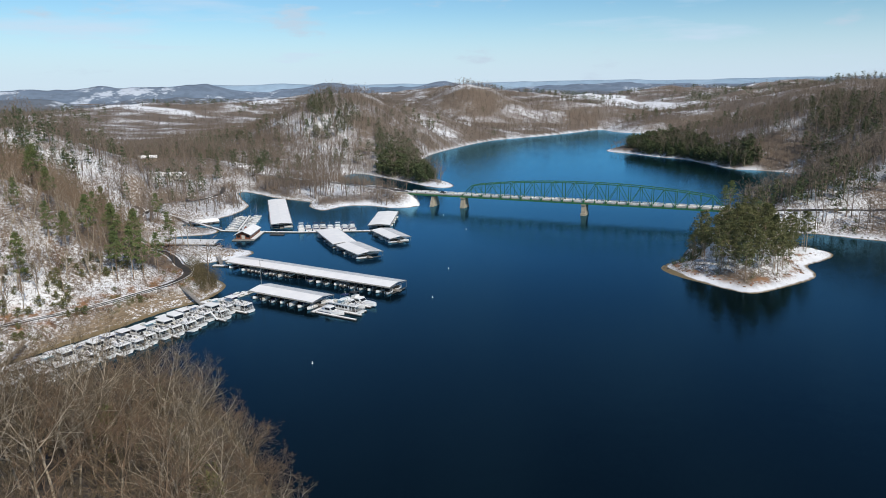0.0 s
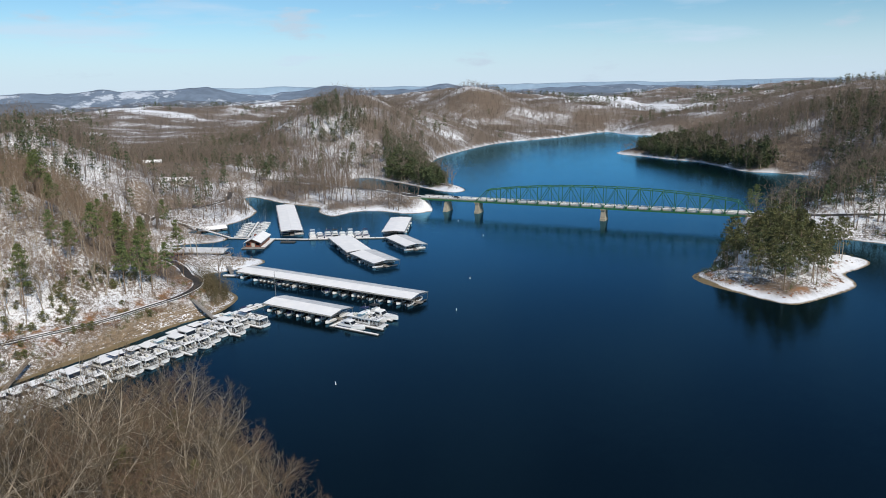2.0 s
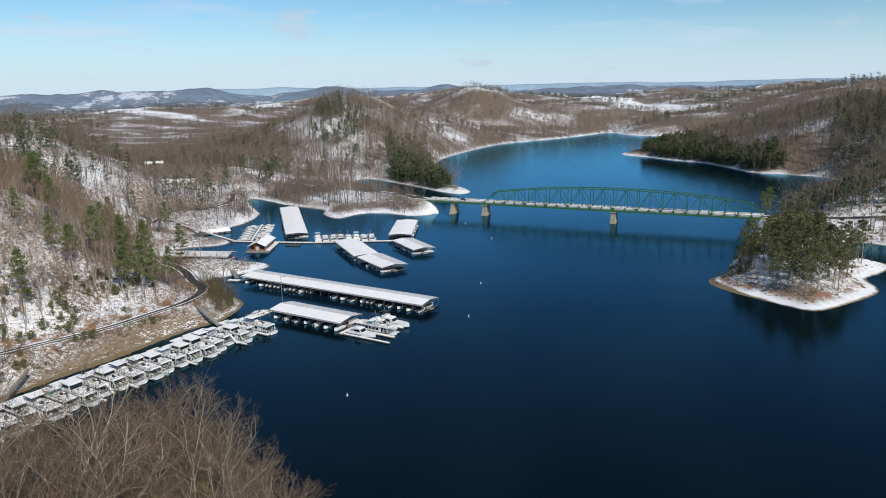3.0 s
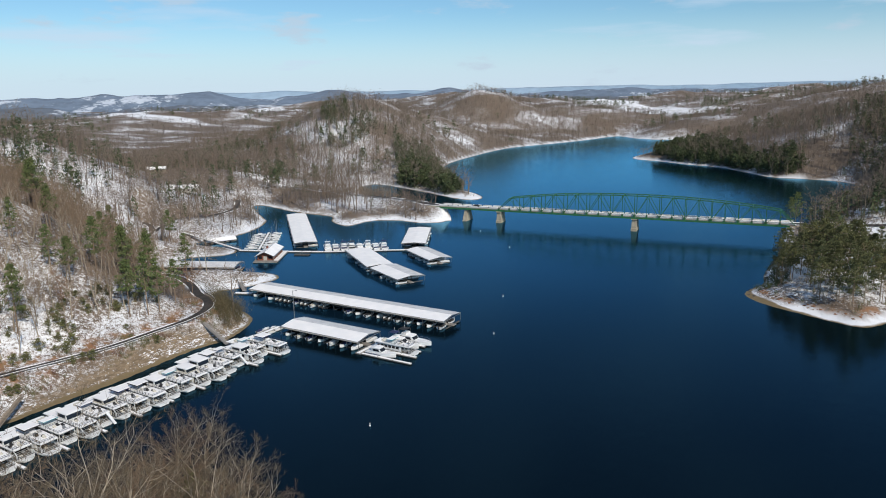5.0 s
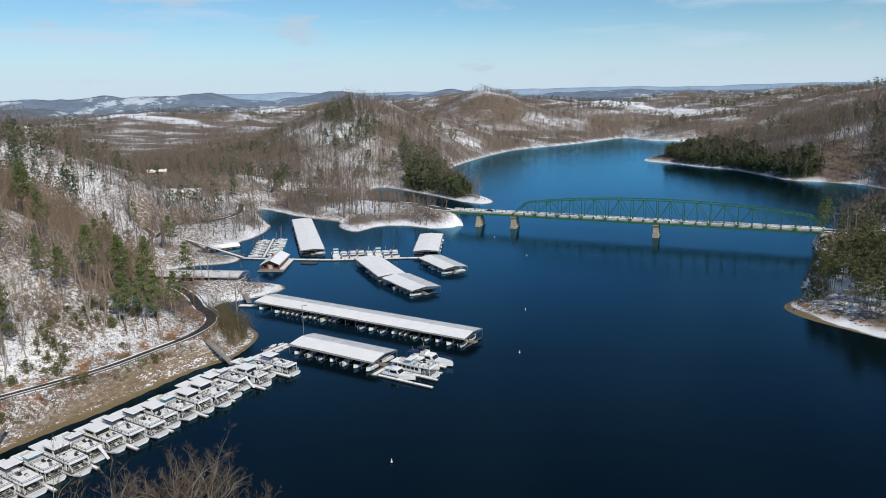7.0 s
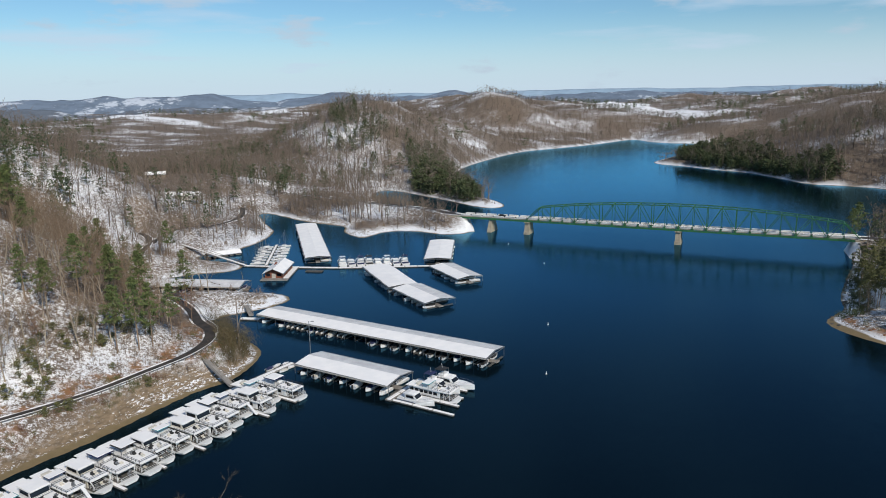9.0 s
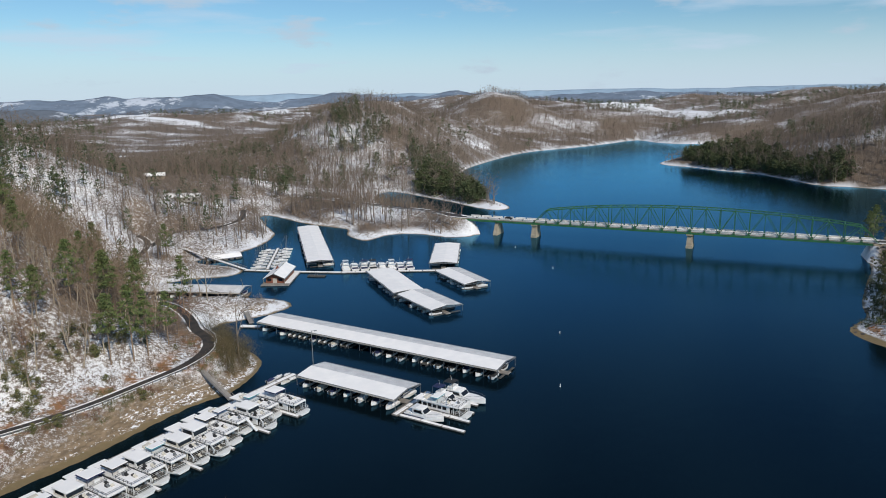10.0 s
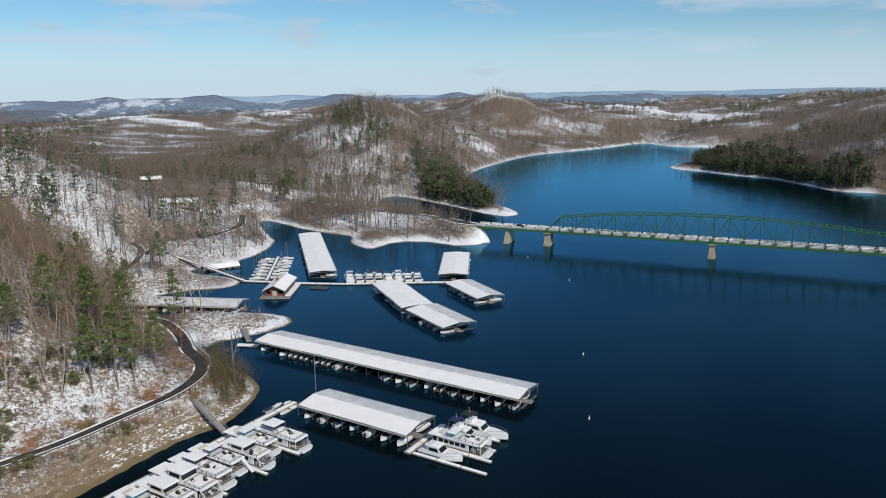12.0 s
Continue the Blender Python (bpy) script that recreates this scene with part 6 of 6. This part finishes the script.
build_gangway("weathered timber gangway from the road bank to the houseboats", (-54.2, 285.5, 5.2), (-44.5, 272.8, 0.75), 1.8, M_DECK, snowy=False)
build_gangway("weathered timber gangway from the snowy spit to the long dock", (-54.0, 371.5, 2.3), (-46.2, 342.0, 0.75), 1.8, M_DECK, snowy=False)
build_gangway("long snowy gangway from the car park to the office walkway", (-95.0, 471.5, 4.4), (-58.0, 429.6, 0.8), 2.2)
build_gangway("short timber ramp from the road bank to the walkway", (-93.8, 231.5, 4.4), (-95.5, 215.0, 0.75), 1.5, snowy=False)
build_walkway("landing_float", "snowy landing float at the foot of the gangway", [(-50.0, 340.5), (-42.5, 338.0)], 2.6, snow=0.9)

# ---- lamp pole, buoys ----
pole = thing("light_pole", "tall slim metal light pole on the dock", "lamp post", m=pose(-22.8, 288.6, 0.4))
new_part(pole, "mast", lambda b: loft(b, [[(r * math.cos(a), r * math.sin(a), z) for a in np.linspace(0, 2 * math.pi, 8, endpoint=False)] for r, z in ((0.16, 0), (0.13, 6), (0.09, 13.6))]), M_POST)
new_part(pole, "lamp_arm", lambda b: bar(b, (0, 0, 13.4), (1.1, -0.6, 13.7), 0.08), M_POST)
new_part(pole, "lamp_head", lambda b: box(b, 0.8, -0.85, 13.55, 1.6, -0.4, 13.75, 0.05), M_POST)
new_part(pole, "base_plate", lambda b: box(b, -0.4, -0.4, 0, 0.4, 0.4, 0.12), M_POST)

buoy = None
for x, y in ((-0.9, 203.7), (46.5, 265.5), (61.0, 309.8), (87.5, 400.3), (82.1, 449.7)):
    if buoy is None:
        buoy = thing("marker_buoy", "white cylindrical marker buoy floating upright", "buoy", "marker buoys", pose(x, y, 0, 3))
        new_part(buoy, "body", lambda b: loft(b, [[(r * math.cos(a), r * math.sin(a), z) for a in np.linspace(0, 2 * math.pi, 10, endpoint=False)] for r, z in ((0.1, -0.5), (0.12, -0.3), (0.12, 0.8), (0.06, 0.92))]), M_WHITE)
        new_part(buoy, "collar", lambda b: loft(b, [[(r * math.cos(a), r * math.sin(a), z) for a in np.linspace(0, 2 * math.pi, 10, endpoint=False)] for r, z in ((0.15, 0.0), (0.27, 0.04), (0.27, 0.14), (0.15, 0.18))]), M_WHITE)
    else:
        copy_thing(buoy, pose(x, y, 0, 2, 2, x))


# ---- small craft tied along the walkway ----
for i, (x, y, turn, size) in enumerate(((-36.2, 284.6, 48, 0.7), (-34.0, 287.4, 50, 0.55), (-31.6, 288.6, 47, 0.5), (-30.0, 284.8, -132, 0.6), (-28.0, 287.2, -135, 0.55), (-26.6, 289.4, -128, 0.5), (-44.0, 343.5, 30, 0.8))):
    craft = copy_thing(runabouts[(0, 4, 4, 3, 4, 2, 3)[i]], pose(x, y, 0, 0, 0, turn))
    craft.scale = (size, size, size)
raft = thing("work_raft", "low dark work raft by the main walkway", "raft", m=pose(-23.5, 410.2, 0, 0, 0, -18))
new_part(raft, "deck", lambda b: box(b, -4.2, -1.6, 0.25, 4.2, 1.6, 0.5, 0.05), M_DECK_DARK)
new_part(raft, "float", lambda b: box(b, -4.0, -1.5, -0.3, 4.0, 1.5, 0.25, 0.05), M_FLOAT)
new_part(raft, "winch_frame", lambda b: (bar(b, (-1, -0.8, 0.5), (0, 0, 2.2), 0.12), bar(b, (1, -0.8, 0.5), (0, 0, 2.2), 0.12)), M_POST)

# ---- houses, shelter ----
def build_house(label, x, y, turn, L, W, h=3.0, wall=M_SIDING):
    z = float(relief(np.array([x]), np.array([y]))[0][0])
    ob = thing("house", label, "house", m=pose(x, y, z - 0.4, 0, 0, turn))
    body = new_part(ob, "wall", lambda b: loft(b, [[(s, -W / 2, 0), (s, -W / 2, h), (s, 0, h + W * 0.22), (s, W / 2, h), (s, W / 2, 0)] for s in (-L / 2, L / 2)]), wall)
    for i in range(int(L / 3)):
        for s in (-1, 1):
            new_part(body, "window", lambda b: box(b, -L / 2 + 0.9 + i * 3, s * W / 2 - 0.05, 1.2, -L / 2 + 2.1 + i * 3, s * W / 2 + 0.05, 2.4), M_GLASS)
    for s in (-1, 1):
        k = h + W * 0.22
        new_part(ob, "roof_slope", lambda b: loft(b, [[(e, 0, k + 0.2), (e, s * (W / 2 + 0.6), h - 0.05), (e, s * (W / 2 + 0.6), h - 0.2), (e, 0, k + 0.03)] for e in (-L / 2 - 0.5, L / 2 + 0.5)]), M_UNDER)
        new_part(ob, "roof_snow", lambda b: loft(b, [[(e, s * 0.1, k + 0.2), (e, s * (W / 2 + 0.4), h + 0.06), (e, s * (W / 2 + 0.4), h + 0.2), (e, s * 0.1, k + 0.36)] for e in (-L / 2 - 0.3, L / 2 + 0.3)]), M_ROOF_SNOW)


build_house("long low lodge with snow on its roof among trees", -112, 566, -8, 26, 9)
build_house("small cabin with snowy roof high in the woods", -143, 636, 10, 14, 8, wall=M_TIMBER)
build_house("long low boathouse with snowy roof on the bank", -72, 458.5, 22, 17, 6, 2.4, M_TIMBER)


# ---- guard rail along the marina road ----
def build_guardrail(label, line, off, i0, i1):
    """Posts and rail lengths, each with a cap of snow."""
    ob = thing("guard_rail", label, "guard rail")
    tang = np.gradient(line[:, :2], axis=0)
    tang /= np.linalg.norm(tang, axis=1)[:, None]
    pts = [Vector((*(line[i, :2] + np.array((tang[i, 1], -tang[i, 0])) * off), line[i, 2])) for i in range(i0, i1)]
    for a, b in zip(pts, pts[1:]):
        new_part(ob, "rail", lambda bm: bar(bm, a + Vector((0, 0, 0.65)), b + Vector((0, 0, 0.65)), 0.1, 0.32), M_POST)
        new_part(ob, "rail_snow", lambda bm: bar(bm, a + Vector((0, 0, 0.85)), b + Vector((0, 0, 0.85)), 0.2, 0.1), M_SNOW, "line of snow on the rail")
    for p in pts:
        new_part(ob, "post", lambda bm: box(bm, p.x - 0.09, p.y - 0.09, p.z - 0.3, p.x + 0.09, p.y + 0.09, p.z + 0.75), M_TIMBER)


build_guardrail("weathered metal guard rail along the marina road", ROAD_LINES[0][0], 2.5, 14, 68)
build_guardrail("metal guard rail above the far cove", ROAD_LINES[2][0], 4.4, 8, 40)

# ---- rocks on the banks, brush and dead grass ----
def rock_template(seed):
    bm = bmesh.new()
    bmesh.ops.create_icosphere(bm, subdivisions=1, radius=1.0)
    r = np.random.RandomState(seed)
    for v in bm.verts:
        v.co *= r.uniform(0.7, 1.25)
        v.co.z *= 0.6
    bm.verts.index_update()
    v = np.array([p.co[:] for p in bm.verts])
    f = np.array([[p.index for p in q.verts] for q in bm.faces])
    bm.free()
    return v, f, np.zeros(len(f), int)


def brush_template(seed, height, stems, w):
    g = Growth(seed)
    for _ in range(stems):
        a, out = g.r.uniform(0, 6.28), g.r.uniform(0.05, 0.55)
        p = np.array((g.r.normal() * 0.35, g.r.normal() * 0.35, 0))
        q = p + np.array((math.cos(a) * out, math.sin(a) * out, g.r.uniform(0.6, 1.0))) * height
        g.twig(p, q, w)
        for _ in range(3):
            s = p + (q - p) * g.r.uniform(0.35, 0.95)
            g.twig(s, s + np.array((g.r.normal() * 0.3, g.r.normal() * 0.3, g.r.uniform(0.1, 0.4))) * height * 0.6, w * 0.8)
    return g.arrays()


rock_rng = np.random.RandomState(17)
rocks = [rock_template(s) for s in (1, 2, 3)]
bank_places = scatter(rock_rng, -110, 280, 190, 560, 2.6, lambda x, y, z, d, r: (d > 0.4) & (d < 10) & (hashed(np.floor(x * 5), np.floor(y * 5), 9) < 0.42) & in_view(x, y))
woodland("bank_rocks", "scattered grey and tan rocks along the drawn-down bank", "rocks", [(v * 0.55, f, m) for v, f, m in rocks], bank_places, rock_rng, [M_STONE], (0.35, 1.2))


point_rocks = scatter(rock_rng, 155, 262, 240, 350, 1.5, lambda x, y, z, d, r: (d > 5.2) & (d < 8.0) & (y < 300) & (hashed(np.floor(x * 5), np.floor(y * 5), 13) < 0.85 * (place_noise(x, y, 9, 71) > 0.40)))
woodland("scarp_rocks", "dark rocks and clods along the point's clay scarp", "rocks", rocks, point_rocks, rock_rng, [M_CLAY], (0.4, 1.05))
point_shrubs = scatter(rock_rng, 165, 262, 252, 350, 3.6, lambda x, y, z, d, r: (d > 7) & (hashed(np.floor(x * 5), np.floor(y * 5), 15) < 0.4))
woodland("point_brush", "dark green and brown brush under the pines on the point", "shrubs", [brush_template(s, 2.4, 12, 0.12) for s in (11, 12)], point_shrubs, rock_rng, [M_SHRUB], (0.5, 1.3))
east_rocks = scatter(rock_rng, 205, 400, 285, 440, 2.4, lambda x, y, z, d, r: (d > 0.2) & (d < 42) & (r > 0.8) & (x + y > 560) & (hashed(np.floor(x * 5), np.floor(y * 5), 14) < 0.28 + 0.3 * (d < 12)))
woodland("bank_boulders", "dark boulders showing through snow on the far bank", "rocks", rocks, east_rocks, rock_rng, [M_STONE], (0.4, 1.5))
east_brush = scatter(rock_rng, 230, 420, 300, 470, 3.3, lambda x, y, z, d, r: (d > 5) & (r > 1.2) & (d < 70) & (x + y > 590) & (place_noise(x, y, 15, 73) > 0.44))
shade = place_noise(east_brush[:, 0], east_brush[:, 1], 24, 75)
woodland("bank_evergreen_brush", "dark green laurel brush on the snowy far bank", "shrubs", [brush_template(s, 2.6, 16, 0.16) for s in (13, 14)], east_brush[shade > 0.5], rock_rng, [M_NEEDLE_DARK], (0.6, 1.5))
woodland("bank_brown_brush", "leafless brown brush on the snowy far bank", "shrubs", [brush_template(s, 2.6, 16, 0.09) for s in (15, 16)], east_brush[shade <= 0.5], rock_rng, [M_BARK_MID], (0.6, 1.5))
west_side = scatter(rock_rng, 158, 215, 286, 345, 1.9, lambda x, y, z, d, r: (d > 0.3) & (d < 6) & (x * 0.9 - y < -130) & (hashed(np.floor(x * 5), np.floor(y * 5), 16) < 0.6))
woodland("point_shore_rocks", "dark wet rocks along the point's steep side", "rocks", rocks, west_side, rock_rng, [M_STONE_DARK], (0.4, 1.3))
west_brush = scatter(rock_rng, 165, 215, 290, 345, 2.6, lambda x, y, z, d, r: (d > 1.5) & (d < 10) & (x * 0.9 - y < -130))
woodland("point_shore_brush", "dark evergreen brush on the point's steep side", "shrubs", [brush_template(s, 2.8, 16, 0.16) for s in (17, 18)], west_brush, rock_rng, [M_NEEDLE_DARK], (0.5, 1.4))


brush = [brush_template(s, 2.6, 16, 0.06) for s in (1, 2, 3)]
brush_places = scatter(rock_rng, -200, 300, 190, 620, 3.4, lambda x, y, z, d, r: (d > 6) & (r > 1.5) & (d < 30) & in_view(x, y) & ((y < 470) | (d < 14)) & (hashed(np.floor(x * 5), np.floor(y * 5), 19) < 0.30 + 0.35 * (place_noise(x, y, 22, 77) > 0.5)) & ((x < 150) | (y > 345) | (d > 9)))
woodland("brush", "leafless brown brush and saplings along the banks", "shrubs", brush, brush_places, rock_rng, [M_BARK], (0.5, 1.4))
tip_rng = np.random.RandomState(23)
tip_places = scatter(tip_rng, -62, -40, 290, 336, 1.7, lambda x, y, z, d, r: (d > 3) & (d < 17) & (r > 1.0) & (x > -57 - (y - 315) * 0.3))
woodland("saplings", "thicket of olive-brown saplings at the road bend", "shrubs", [brush_template(s, 7.5, 16, 0.07) for s in (4, 5)], tip_places, tip_rng, [M_THICKET], (0.55, 1.25))


road_rng = np.random.RandomState(29)
roadside = scatter(road_rng, -125, -48, 215, 312, 1.35, lambda x, y, z, d, r: (r > 0.7) & (r < 10) & (d > 6.5) & (d < 19) & (place_noise(x, y, 9, 83) > 0.47))
patchy = place_noise(roadside[:, 0], roadside[:, 1], 8, 87)
for low, high, mat, label in ((0.0, 0.46, M_GRASS, "tan dead grass and scrub below the road"), (0.46, 0.56, M_BARK_RED, "rust-brown scrub below the road"), (0.56, 1.0, M_SHRUB, "olive-green brush below the road")):
    woodland("roadside_scrub", label, "shrubs", [brush_template(s, 1.5, 13, 0.08) for s in (6, 7, 8)], roadside[(patchy >= low) & (patchy < high)], road_rng, [mat], (0.5, 1.3))


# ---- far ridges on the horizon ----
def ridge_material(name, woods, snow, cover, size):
    """Distant hillsides: woods with snowfields and bare spurs between, haze painted in as blue-grey."""
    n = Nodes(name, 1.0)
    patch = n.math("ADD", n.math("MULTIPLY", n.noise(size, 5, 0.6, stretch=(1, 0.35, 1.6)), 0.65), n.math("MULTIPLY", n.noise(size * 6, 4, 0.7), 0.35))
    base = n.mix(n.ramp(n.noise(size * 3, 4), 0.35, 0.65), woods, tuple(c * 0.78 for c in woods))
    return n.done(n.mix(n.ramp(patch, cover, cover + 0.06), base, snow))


def build_ridge(name, label, dist, deep, base, high, size, seed, mat, spurs=0.35):
    """A range of hills with spurs running down towards the lake."""
    n, rows = 520, 13
    a = np.radians(np.linspace(-58, 58, n))
    crest = base + high * fractal(np.degrees(a) * 10 + 500, np.zeros(n), size, 5, seed)
    out = []
    for k in range(rows):
        u = k / (rows - 2)
        rise = smooth(0, 1, np.array(min(u, 1.0))) ** 0.8 if u <= 1 else 0.4
        spur = 1 - np.abs(2 * fractal(np.degrees(a) * 10 + 80 * u, np.full(n, u * 2.0), size * 0.3, 3, seed + 9) - 1)
        r = dist + deep * u
        out.append(np.stack((r * np.sin(a), r * np.cos(a), crest * rise * (1 - spurs * (1 - min(u, 1.0)) * (1.4 - 1.4 * spur) * 2)), 1))
    i = np.arange(rows * n).reshape(rows, n)
    f = np.stack((i[:-1, :-1], i[:-1, 1:], i[1:, 1:], i[1:, :-1]), -1).reshape(-1, 4)
    tagged(new(name, raw_mesh(name, np.vstack(out), f, [mat], smooth=True)), label, "hills", kind="structure")


# distance haze is painted into these wood and snow colours
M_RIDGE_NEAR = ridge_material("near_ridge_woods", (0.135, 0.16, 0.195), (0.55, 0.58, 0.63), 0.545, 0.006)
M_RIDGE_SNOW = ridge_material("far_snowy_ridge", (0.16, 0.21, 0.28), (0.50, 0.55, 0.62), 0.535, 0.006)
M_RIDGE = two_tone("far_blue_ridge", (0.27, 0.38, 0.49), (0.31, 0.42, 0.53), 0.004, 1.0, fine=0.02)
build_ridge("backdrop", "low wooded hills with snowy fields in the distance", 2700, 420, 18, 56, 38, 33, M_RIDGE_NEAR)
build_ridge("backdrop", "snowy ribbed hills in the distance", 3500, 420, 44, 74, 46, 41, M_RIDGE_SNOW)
build_ridge("backdrop", "mountain ridge on the horizon with pale blue haze painted in", 4420, 260, 62, 62, 110, 47, M_RIDGE, 0.2)
